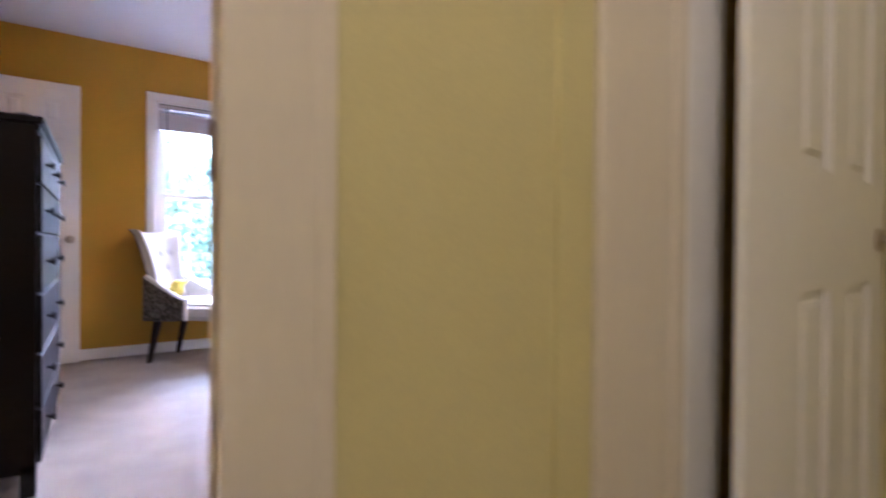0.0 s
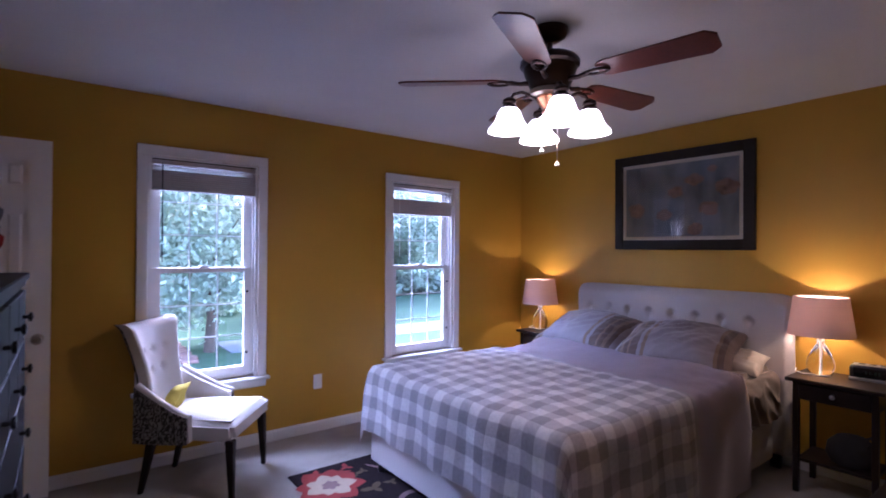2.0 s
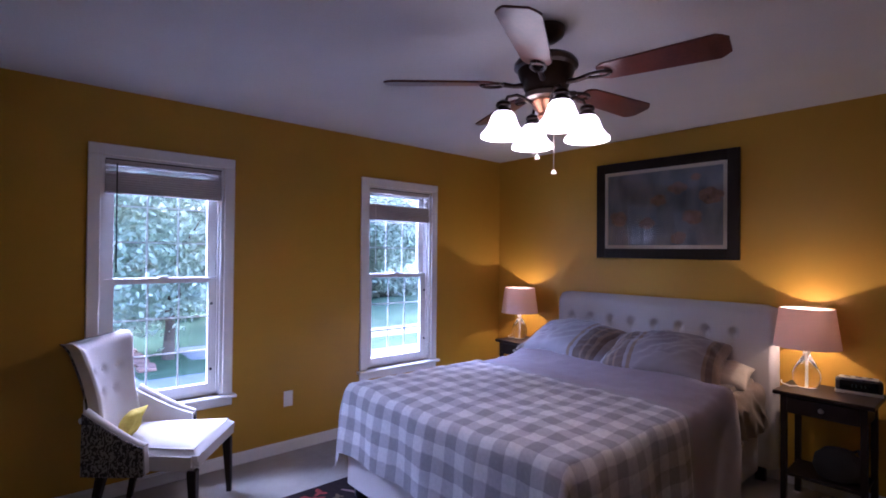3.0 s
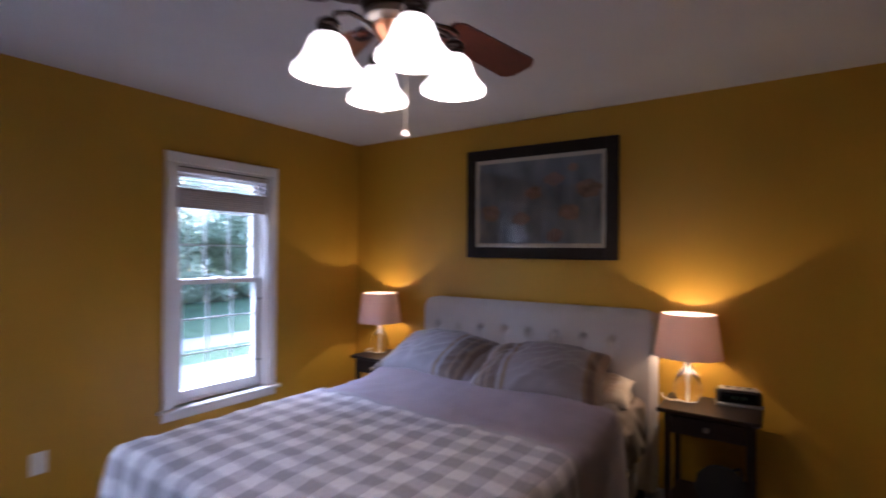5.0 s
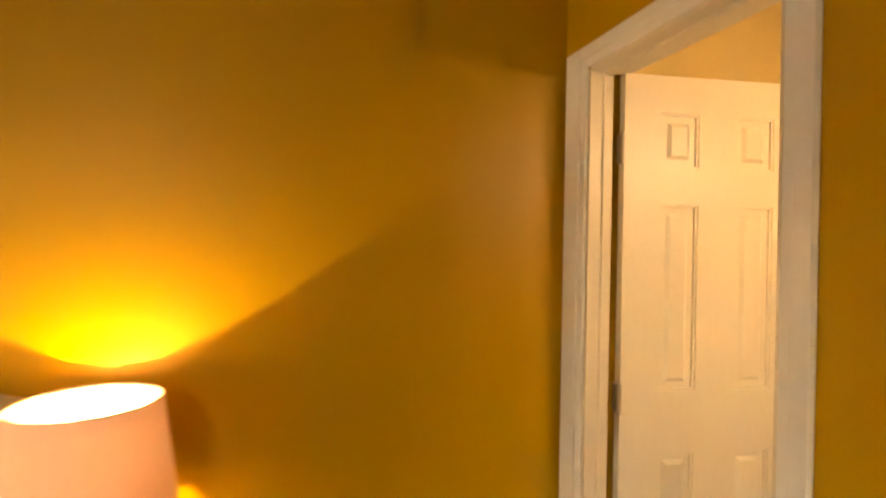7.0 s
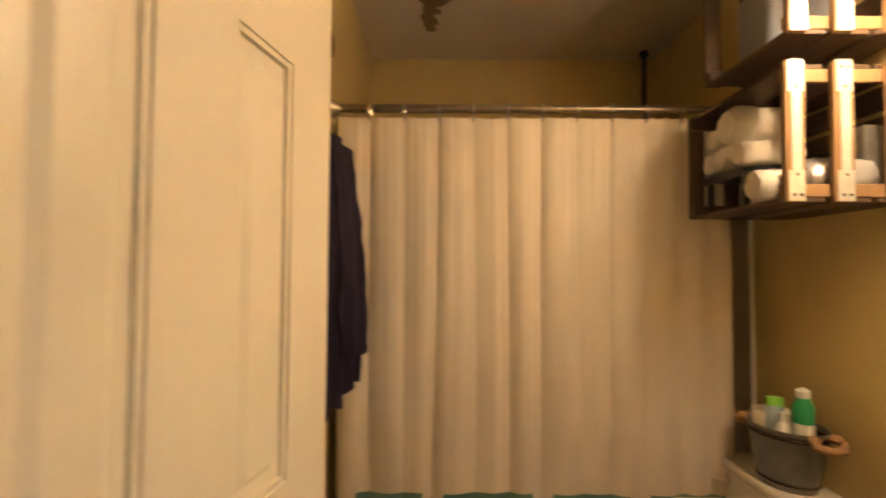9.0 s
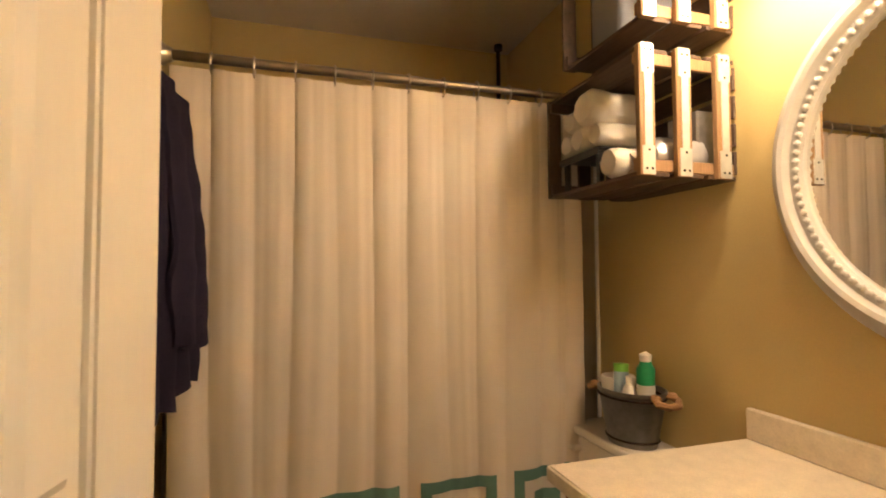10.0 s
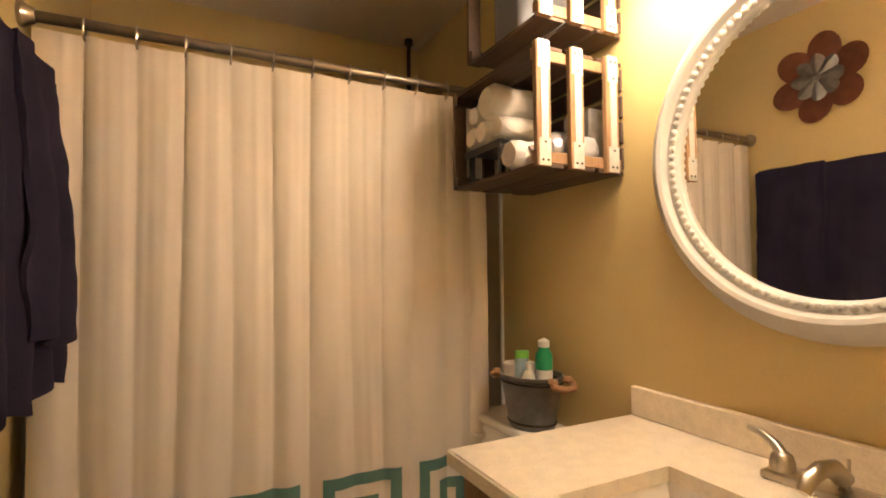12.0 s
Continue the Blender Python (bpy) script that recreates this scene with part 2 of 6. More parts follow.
def damask_mat():
    m = mat("black and cream scroll fabric", (0.4, 0.4, 0.4), 0.9, fine=400, bump=0.25)
    n, l = m.node_tree.nodes, m.node_tree.links
    mp = coords(n, l, 1, 1, 1)
    v, w = n.new("ShaderNodeTexNoise"), n.new("ShaderNodeTexWave")
    v.inputs["Scale"].default_value = 9
    w.wave_type = "RINGS"
    w.inputs["Scale"].default_value, w.inputs["Distortion"].default_value, w.inputs["Detail Scale"].default_value = 12, 12.0, 3.0
    l.new(mp.outputs[0], w.inputs["Vector"])
    r = ramp_colour(n, l, w.outputs[1], [(0.0, (0.03, 0.03, 0.033)), (0.52, (0.035, 0.033, 0.035)), (0.62, (0.17, 0.155, 0.14)), (1.0, (0.24, 0.22, 0.19))])
    l.new(r.outputs[0], n["Principled BSDF"].inputs["Base Color"])
    return m


M["damask"] = damask_mat()


def stripe_pillow_mat():
    m = mat("pillowcase with dark stripes", (0.3, 0.3, 0.3), 0.75, fine=300, bump=0.25, sheen=0.3)
    n, l = m.node_tree.nodes, m.node_tree.links
    uv, sep = n.new("ShaderNodeUVMap"), n.new("ShaderNodeSeparateXYZ")
    l.new(uv.outputs[0], sep.inputs[0])
    base, dark, tan = (0.205, 0.185, 0.205), (0.085, 0.056, 0.042), (0.16, 0.108, 0.072)
    r = ramp_colour(n, l, sep.outputs[0], [(0.0, base), (0.08, dark), (0.12, tan), (0.15, dark), (0.19, tan), (0.21, dark), (0.28, base), (0.31, tan), (0.34, base), (0.88, tan), (0.91, dark), (0.95, tan)], "CONSTANT")
    l.new(r.outputs[0], n["Principled BSDF"].inputs["Base Color"])
    return m


M["stripes"] = stripe_pillow_mat()


def painting_mat():
    """Hazy blue-grey ground: soft vertical smears, darker below."""
    m = mat("blue-grey painted ground", (0.3, 0.3, 0.3), 0.35, fine=60, bump=0.05)
    n, l = m.node_tree.nodes, m.node_tree.links
    mp = coords(n, l, 1, 3.2, 1.5)
    s = n.new("ShaderNodeTexNoise")
    s.inputs["Scale"].default_value, s.inputs["Detail"].default_value = 2.4, 5
    l.new(mp.outputs[0], s.inputs["Vector"])
    r = ramp_colour(n, l, s.outputs[0], [(0.25, (0.072, 0.090, 0.120)), (0.45, (0.15, 0.175, 0.21)), (0.6, (0.21, 0.23, 0.25)), (0.78, (0.27, 0.265, 0.25))])
    b = n["Principled BSDF"]
    l.new(r.outputs[0], b.inputs["Base Color"])
    b.inputs["Coat Weight"].default_value, b.inputs["Coat Roughness"].default_value, b.inputs["Coat IOR"].default_value = 1.0, 0.015, 1.9
    return m


M["painting"] = painting_mat()
M["petal"] = mat("dusty coral paint", (0.24, 0.155, 0.125), 0.5, vary=0.5, fine=45, coarse=12)
M["petal"].node_tree.nodes["Principled BSDF"].inputs["Coat Weight"].default_value = 1.0
M["petal"].node_tree.nodes["Principled BSDF"].inputs["Coat Roughness"].default_value = 0.02
M["mat_board"] = mat("cream mount", (0.52, 0.47, 0.38), 0.7, vary=0.05)
M["rug_dark"] = mat("dark brown-black wool", (0.022, 0.016, 0.018), 0.98, vary=0.3, fine=260, bump=0.9, spec=0.05, bump_distance=0.005)
M["rug_red"] = mat("red wool", (0.26, 0.05, 0.045), 0.98, vary=0.35, fine=200, bump=0.9, spec=0.05, bump_distance=0.005)
M["rug_cream"] = mat("cream wool", (0.42, 0.34, 0.25), 0.98, vary=0.25, fine=200, bump=0.9, spec=0.05, bump_distance=0.005)
M["rug_lilac"] = mat("greyed mauve wool", (0.22, 0.15, 0.15), 0.98, vary=0.25, fine=200, bump=0.9, spec=0.05, bump_distance=0.005)
M["rug_olive"] = mat("olive-brown wool", (0.105, 0.08, 0.05), 0.98, vary=0.25, fine=200, bump=0.9, spec=0.05, bump_distance=0.005)
M["yellow"] = mat("yellow print fabric", (0.62, 0.50, 0.08), 0.9, vary=0.15, fine=200)
M["pinkprint"] = mat("pink print fabric", (0.55, 0.10, 0.16), 0.9, vary=0.15, fine=200)
M["curtain"] = mat("cream shower curtain", (0.70, 0.63, 0.54), 0.8, vary=0.04, fine=350, coarse=4, bump=0.2, spec=0.2)
M["teal"] = mat("teal woven band", (0.11, 0.22, 0.19), 0.9, vary=0.15, fine=300, bump=0.4)
M["mirror_white"] = mat("off-white mirror frame paint", (0.50, 0.48, 0.45), 0.4, vary=0.08, fine=40, bump=0.06)
M["bamboo"] = mat("woven blind slat", (0.52, 0.48, 0.46), 0.6, vary=0.12, fine=60, stretch=(1, 6, 6))


# ---- building helpers ----
def put_box(bm, a, b, bevel=0.0, segs=1):
    made = bmesh.ops.create_cube(bm, size=1)["verts"]
    for v in made:
        v.co = Vector([(a[i] + b[i]) / 2 + v.co[i] * (b[i] - a[i]) for i in range(3)])
    if bevel:
        edges = list({e for v in made for e in v.link_edges})
        bmesh.ops.bevel(bm, geom=edges, offset=bevel, segments=segs, affect="EDGES", profile=0.6)
    return bm


def boxes(*specs, bevel=0.0, segs=1):
    bm = bmesh.new()
    for a, b in specs:
        put_box(bm, a, b, bevel, segs)
    return bm


def lathe(profile, segs=24, at=(0, 0, 0), axis="z", bm=None):
    bm = bm or bmesh.new()
    rings = []
    for r, h in profile:
        ring = []
        for i in range(segs):
            a = 2 * math.pi * i / segs
            p = (r * math.cos(a), r * math.sin(a), h)
            if axis == "x":
                p = (p[2], p[0], p[1])
            elif axis == "y":
                p = (p[1], p[2], p[0])
            ring.append(bm.verts.new(Vector(p) + Vector(at)))
        rings.append(ring)
    for lo, hi in zip(rings, rings[1:]):
        for i in range(segs):
            bm.faces.new((lo[i], lo[(i + 1) % segs], hi[(i + 1) % segs], hi[i]))
    for ring, flip in ((rings[0], True), (rings[-1], False)):
        if profile[0 if flip else -1][0] > 1e-4:
            bm.faces.new(ring[::-1] if flip else ring)
    return bm


def shell(profile, segs=28, at=(0, 0, 0)):
    """A lathe with no end caps."""
    bm = bmesh.new()
    rings = [[bm.verts.new((at[0] + r * math.cos(2 * math.pi * i / segs), at[1] + r * math.sin(2 * math.pi * i / segs), at[2] + h)) for i in range(segs)] for r, h in profile]
    for lo, hi in zip(rings, rings[1:]):
        for i in range(segs):
            bm.faces.new((lo[i], lo[(i + 1) % segs], hi[(i + 1) % segs], hi[i]))
    return bm


def tube(points, r, segs=8, bm=None):
    bm = bm or bmesh.new()
    pts = [Vector(p) for p in points]
    rings = []
    for i, p in enumerate(pts):
        d = (pts[min(i + 1, len(pts) - 1)] - pts[max(i - 1, 0)]).normalized()
        side = d.cross(Vector((0, 0, 1)) if abs(d.z) < 0.9 else Vector((1, 0, 0))).normalized()
        up = side.cross(d)
        rr = r[i] if isinstance(r, (list, tuple)) else r
        rings.append([bm.verts.new(p + rr * (math.cos(2 * math.pi * k / segs) * side + math.sin(2 * math.pi * k / segs) * up)) for k in range(segs)])
    for lo, hi in zip(rings, rings[1:]):
        for k in range(segs):
            bm.faces.new((lo[k], lo[(k + 1) % segs], hi[(k + 1) % segs], hi[k]))
    bm.faces.new(rings[0][::-1]), bm.faces.new(rings[-1])
    return bm


def sheet(fn, nu, nv, uv=None, bm=None):
    """A grid of points fn(u, v), u and v from 0 to 1, with optional UVs."""
    bm = bm or bmesh.new()
    g = [[bm.verts.new(fn(i / nu, j / nv)) for j in range(nv + 1)] for i in range(nu + 1)]
    lay = bm.loops.layers.uv.verify() if uv else None
    for i in range(nu):
        for j in range(nv):
            f = bm.faces.new((g[i][j], g[i + 1][j], g[i + 1][j + 1], g[i][j + 1]))
            if uv:
                for lp, (a, b) in zip(f.loops, ((i, j), (i + 1, j), (i + 1, j + 1), (i, j + 1))):
                    lp[lay].uv = uv(a / nu, b / nv)
    return bm


def thicken(bm, t):
    bmesh.ops.recalc_face_normals(bm, faces=bm.faces)
    bmesh.ops.solidify(bm, geom=list(bm.faces), thickness=t)
    return bm


def slab(bm, vec):
    """Gives an open sheet a body by pushing a copy of it along vec."""
    got = bmesh.ops.extrude_face_region(bm, geom=list(bm.faces))["geom"]
    bmesh.ops.translate(bm, vec=Vector(vec), verts=[g for g in got if isinstance(g, bmesh.types.BMVert)])
    return bm


def prism(outline, a, b, axis="z"):
    """A flat outline pushed from a to b along an axis."""
    bm = bmesh.new()
    order = {"z": lambda u, v, w: (u, v, w), "x": lambda u, v, w: (w, u, v), "y": lambda u, v, w: (u, w, v)}[axis]
    lo, hi = [bm.verts.new(order(u, v, a)) for u, v in outline], [bm.verts.new(order(u, v, b)) for u, v in outline]
    k = len(outline)
    for i in range(k):
        bm.faces.new((lo[i], lo[(i + 1) % k], hi[(i + 1) % k], hi[i]))
    bm.faces.new(lo[::-1]), bm.faces.new(hi)
    bmesh.ops.recalc_face_normals(bm, faces=bm.faces)
    return bm


def obj(name, bm, material, smooth=False):
    bmesh.ops.recalc_face_normals(bm, faces=bm.faces)
    me = bpy.data.meshes.new(name)
    if smooth:
        for f in bm.faces:
            f.smooth = True
        for e in bm.edges:
            if len(e.link_faces) == 2 and e.calc_face_angle(0) > radians(38):
                e.smooth = False
    bm.to_mesh(me)
    bm.free()
    me.materials.append(M[material] if isinstance(material, str) else material)
    return new(name, me)


def part(name, bm, material, parent, label="", smooth=False):
    ob = obj(name, bm, material, smooth)
    ob.parent = parent
    return tagged(ob, label)


def thing(name, at, turn, label, category, group=""):
    ob = new(name)
    ob.empty_display_size = 0.1
    ob.matrix_world = pose(*at, 0, 0, turn)
    return tagged(ob, label, category, group)


def struct(name, bm, material, label="", smooth=False):
    return tagged(obj(name, bm, material, smooth), label, kind="structure")


# ---- setting: bedroom ----
N, E, W, S, H = 4.725, 3.805, -0.86, 0.648, 2.50
WINDOWS = [(0.252, 0.969), (2.143, 2.849)]
SILL, HEAD = 0.515, 2.092
struct("floor", boxes(((W - 0.3, -2.4, -0.12), (4.0, N + 0.17, 0.0))), "carpet", "beige cut-pile carpet, slightly worn")
north = []
edges = [W - 0.3, *[v for w in WINDOWS for v in w], 4.0]
for i in range(0, len(edges), 2):
    north.append(((edges[i], N, 0), (edges[i + 1], N + 0.16, H)))
for x0, x1 in WINDOWS:
    north.append(((x0, N, 0), (x1, N + 0.16, SILL)))
    north.append(((x0, N, HEAD), (x1, N + 0.16, H)))
struct("wall_north", boxes(*north), "ochre", "ochre-yellow painted wall with two windows")
struct("wall_east", boxes(((E, S - 0.12, 0), (E + 0.15, N, H))), "ochre", "ochre-yellow painted wall behind the bed")
struct("wall_west", boxes(((W - 0.15, 0.555, 0), (W, N, H))), "ochre", "ochre-yellow painted wall behind the tall dresser")
# south wall: entry opening, then the stretch with the bathroom door
EJ, EL = -0.029, -0.80
BJ0, BJ1, BTOP = 3.040, 3.669, 2.100
struct("wall_south", boxes(
    ((EJ + 0.010, 0.46, 0), (0.75, 0.515, H)), ((W - 0.15, 0.46, 0), (EL, 0.54, H)), ((EL, 0.46, 2.07), (EJ + 0.010, 0.515, H)),
    ((0.75, 0.52, 0), (BJ0 - 0.012, S, H)), ((BJ1 + 0.012, 0.52, 0), (E, S, H)), ((BJ0 - 0.012, 0.52, BTOP + 0.012), (BJ1 + 0.012, S, H))), "ochre", "ochre-yellow painted wall with two doorways")
struct("ceiling", boxes(((W - 0.3, -2.4, H), (4.0, N + 0.17, H + 0.1))), "ceiling", "matt white ceiling")
struct("baseboard", boxes(((W, N - 0.014, 0), (E, N, 0.072)), ((W, N - 0.009, 0.072), (E, N, 0.084)), bevel=0.002), "trim", "white baseboard under the windows")
struct("baseboard", boxes(((E - 0.014, S, 0), (E, N - 0.016, 0.072)), ((E - 0.009, S, 0.072), (E, N - 0.016, 0.084)), bevel=0.002), "trim", "white baseboard behind the bed")


def window(name, x0, x1, gap_top, stack_low, cord):
    w = tagged(new(name), "white double-hung window with grilles and a raised blind", kind="structure")
    c = 0.067
    part("casing", boxes(((x0 - c, N - 0.02, SILL), (x0, N, HEAD)), ((x1, N - 0.02, SILL), (x1 + c, N, HEAD)), ((x0 - c, N - 0.02, HEAD), (x1 + c, N, HEAD + c)), bevel=0.004), "trim", w)
    part("sill", boxes(((x0 - c - 0.022, N - 0.055, SILL - 0.022), (x1 + c + 0.022, N + 0.05, SILL)), bevel=0.005), "trim", w)
    part("apron", boxes(((x0 - c, N - 0.016, SILL - 0.078), (x1 + c, N, SILL - 0.022)), bevel=0.003), "trim", w)
    part("jamb", boxes(((x0, N, SILL), (x0 + 0.018, N + 0.15, HEAD)), ((x1 - 0.018, N, SILL), (x1, N + 0.15, HEAD)), ((x0 + 0.018, N, HEAD - 0.018), (x1 - 0.018, N + 0.15, HEAD)), ((x0 + 0.018, N + 0.05, SILL), (x1 - 0.018, N + 0.15, SILL + 0.02))), "trim", w)
    part("track", boxes(((x0 + 0.018, N + 0.028, SILL + 0.02), (x0 + 0.03, N + 0.04, HEAD - 0.018)), ((x1 - 0.03, N + 0.028, SILL + 0.02), (x1 - 0.018, N + 0.04, HEAD - 0.018))), "trim", w)
    mid = 1.312
    for sash, (z0, z1, y0) in {"lower_sash": (SILL + 0.02, mid + 0.02, N + 0.045), "upper_sash": (mid - 0.015, HEAD - 0.018, N + 0.088)}.items():
        s0, s1 = x0 + 0.020, x1 - 0.020
        st, rl = 0.062, (0.062, 0.036) if sash == "lower_sash" else (0.036, 0.05)
        f = part(sash, boxes(((s0, y0, z0), (s0 + st, y0 + 0.035, z1)), ((s1 - st, y0, z0), (s1, y0 + 0.035, z1)), ((s0 + st, y0, z0), (s1 - st, y0 + 0.035, z0 + rl[0])), ((s0 + st, y0, z1 - rl[1]), (s1 - st, y0 + 0.035, z1)), bevel=0.003), "trim", w)
        g0, g1, h0, h1 = s0 + st, s1 - st, z0 + rl[0], z1 - rl[1]
        pane = part("pane", boxes(((g0, y0 + 0.016, h0), (g1, y0 + 0.020, h1))), "pane", f)
        pane.visible_shadow = False
        for i in (1, 2):
            x = g0 + (g1 - g0) * i / 3
            z = h0 + (h1 - h0) * i / 3
            part("grille_bar", boxes(((x - 0.0045, y0 + 0.009, h0), (x + 0.0045, y0 + 0.014, h1))), "trim", f)
            part("grille_bar", boxes(((g0, y0 + 0.0085, z - 0.0045), (g1, y0 + 0.0135, z + 0.0045))), "trim", f)
    part("sash_lock", boxes((((x0 + x1) / 2 - 0.03, N + 0.046, mid + 0.02), ((x0 + x1) / 2 + 0.03, N + 0.075, mid + 0.034)), bevel=0.004), "white", w)
    # raised blind in the opening
    bl = thing("window_blind", ((x0 + x1) / 2, N + 0.012, HEAD - 0.018), 0, "pale woven blind pulled up under the window head", "window blind", "bedroom blinds")
    hw = (x1 - x0) / 2 - 0.022
    part("headrail", boxes(((-hw, -0.012, -0.035), (hw, 0.024, 0)), bevel=0.003), "bamboo", bl)
    # near-black strip stands in for the shadow line at the headrail's top
    part("headrail_shadow_strip", boxes(((-hw, -0.016, -0.006), (hw, -0.0125, 0))), "blackwood", bl)
    k = 3
    for i in range(k):
        z = -0.045 - (gap_top - 0.045) * (i + 0.5) / k
        part("slat", boxes(((-hw, -0.010, z - 0.0015), (hw, 0.024, z + 0.0015))), "bamboo", bl)
    sb = stack_low
    for i in range(8):
        z0 = -gap_top - (sb - gap_top) * i / 8
        z1 = -gap_top - (sb - gap_top) * (i + 1) / 8
        part("slat", boxes(((-hw, -0.012 + 0.002 * (i % 2), z1 + 0.0012), (hw, 0.026, z0 - 0.0012)), bevel=0.002), "bamboo", bl)
    part("bottom_rail", boxes(((-hw, -0.014, -sb - 0.016), (hw, 0.026, -sb - 0.001)), bevel=0.004), "bamboo", bl)
    if cord:
        part("tilt_wand", tube([(-hw + 0.06, -0.016, -0.03), (-hw + 0.062, -0.018, -0.70)], 0.004), "black", bl)
        part("lift_cord", tube([(hw - 0.055, -0.014, -sb), (hw - 0.05, -0.016, -1.62)], 0.0016, 5), "white", bl)
        for z in (-0.92, -1.37):
            part("cord_cleat", boxes(((hw - 0.062, -0.02, z - 0.008), (hw - 0.046, -0.008, z + 0.008)), bevel=0.002), "black", bl)
    else:
        part("tilt_wand", tube([(-hw + 0.06, -0.016, -0.03), (-hw + 0.062, -0.018, -0.66)], 0.003), "white", bl)
        for z in (-0.90, -1.35):
            part("cord_cleat", boxes(((hw - 0.062, -0.02, z - 0.008), (hw - 0.046, -0.008, z + 0.008)), bevel=0.002), "black", bl)
    return w


window("window_1", *WINDOWS[0], 0.075, 0.195, True)
window("window_2", *WINDOWS[1], 0.135, 0.255, False)


def six_panel_leaf(parent, w, h, t, rows, cols, material):
    """A panelled leaf from (0,0,0) to (w,t,h): rails and stiles round recessed panels with raised fields."""
    bm = bmesh.new()
    xs = [0, *[v for c in cols for v in c], w]
    for i in range(0, len(xs), 2):
        put_box(bm, (xs[i], 0, 0), (xs[i + 1], t, h))
    zs = [0, *[v for r in rows for v in r], h]
    for c0, c1 in cols:
        for i in range(0, len(zs), 2):
            put_box(bm, (c0, 0, zs[i]), (c1, t, zs[i + 1]))
    leaf = part("leaf", bm, material, parent)
    for c0, c1 in cols:
        for r0, r1 in rows:
            bm = bmesh.new()
            put_box(bm, (c0, 0.011, r0), (c1, t - 0.011, r1))
            for y0, y1 in ((0.003, 0.012), (t - 0.012, t - 0.003)):
                made = bmesh.ops.create_cube(bm, size=1)["verts"]
                g = 0.026
                for v in made:
                    outer = (v.co.y > 0) == (y0 < t / 2)
                    k = 0 if outer else 0.014
                    sx, sy, sz = v.co
                    v.co = Vector(((c0 + g + k) if sx < 0 else (c1 - g - k), y0 if sy < 0 else y1, (r0 + g + k) if sz < 0 else (r1 - g - k)))
            part("panel", bm, material, leaf)
            # sticking round the recess
            m = bmesh.new()
            for y0, y1 in ((0.004, 0.011), (t - 0.011, t - 0.004)):
                for a, b in (((c0, y0, r0), (c0 + 0.008, y1, r1)), ((c1 - 0.008, y0, r0), (c1, y1, r1)), ((c0 + 0.008, y0, r0), (c1 - 0.008, y1, r0 + 0.008)), ((c0 + 0.008, y0, r1 - 0.008), (c1 - 0.008, y1, r1))):
                    put_box(m, a, b)
            part("moulding", m, material, leaf)
    return leaf


ROWS = [(0.25, 0.878), (1.068, 1.672), (1.785, 1.955)]


def round_knob(parent, x, y0, y1, z, material):
    for y, s in ((y0, -1), (y1, 1)):
        part("knob", lathe([(0.030, 0), (0.030, s * 0.006), (0.012, s * 0.010), (0.011, s * 0.030), (0.024, s * 0.040), (0.027, s * 0.052), (0.020, s * 0.062), (0.0, s * 0.064)], 20, (x, y, z), "y"), material, parent, "satin nickel door knob", True)


# closet door, opened flat before the window wall
closet = tagged(new("door_1"), "white six-panel closet door standing open, caps hung on it", kind="structure")
closet.matrix_world = pose(-0.250, 4.640, 0.012, 0, 0, 180)
six_panel_leaf(closet, 0.545, 2.075, 0.035, ROWS, [(0.105, 0.225), (0.32, 0.44)], "trim")
round_knob(closet, 0.058, 0.0, 0.035, 0.925, "nickel")
part("hinge", boxes(((0.545, 0.004, 0.2), (0.558, 0.03, 0.29)), ((0.545, 0.004, 1.75), (0.558, 0.03, 1.84))), "nickel", closet)


def casing_set(name, pieces, label):
    return struct(name, boxes(*pieces, bevel=0.004), "trim", label)


# bathroom doorway: jambs, stops and stepped casing
jb = []
for x0, x1, y0 in ((BJ0 - 0.012, BJ0 + 0.006, 0.515), (BJ1 - 0.006, BJ1 + 0.012, 0.568)):
    jb.append(((x0, y0, 0), (x1, S + 0.002, BTOP)))
jb.append(((BJ0 + 0.006, 0.515, BTOP - 0.006), (BJ1 - 0.006, S + 0.002, BTOP + 0.012)))
struct("door_frame", boxes(*jb), "doorpaint", "cream painted jamb of the bathroom doorway")
struct("trim", boxes(((BJ0 + 0.006, 0.575, 0), (BJ0 + 0.040, 0.605, BTOP - 0.006)), ((BJ1 - 0.013, 0.570, 0), (BJ1 - 0.006, 0.605, BTOP - 0.006)), ((BJ0 + 0.040, 0.575, BTOP - 0.018), (BJ1 - 0.013, 0.605, BTOP - 0.006)), bevel=0.002), "doorpaint", "cream door stop")
for y0, y1, depth in ((S, S + 0.011, 0.0), (S + 0.011, S + 0.018, 1.0)):
    k = 0.026 * depth
    struct("trim", boxes(((BJ0 - 0.072, y0, 0), (BJ0 - 0.006 - k, y1, BTOP + 0.072)), ((BJ1 + 0.006 + k, y0, 0), (BJ1 + 0.112, y1, BTOP + 0.072)), ((BJ0 - 0.006 - k, y0, BTOP + 0.006 + k), (BJ1 + 0.006 + k, y1, BTOP + 0.072)), bevel=0.003), "trim", "white casing of the bathroom doorway")

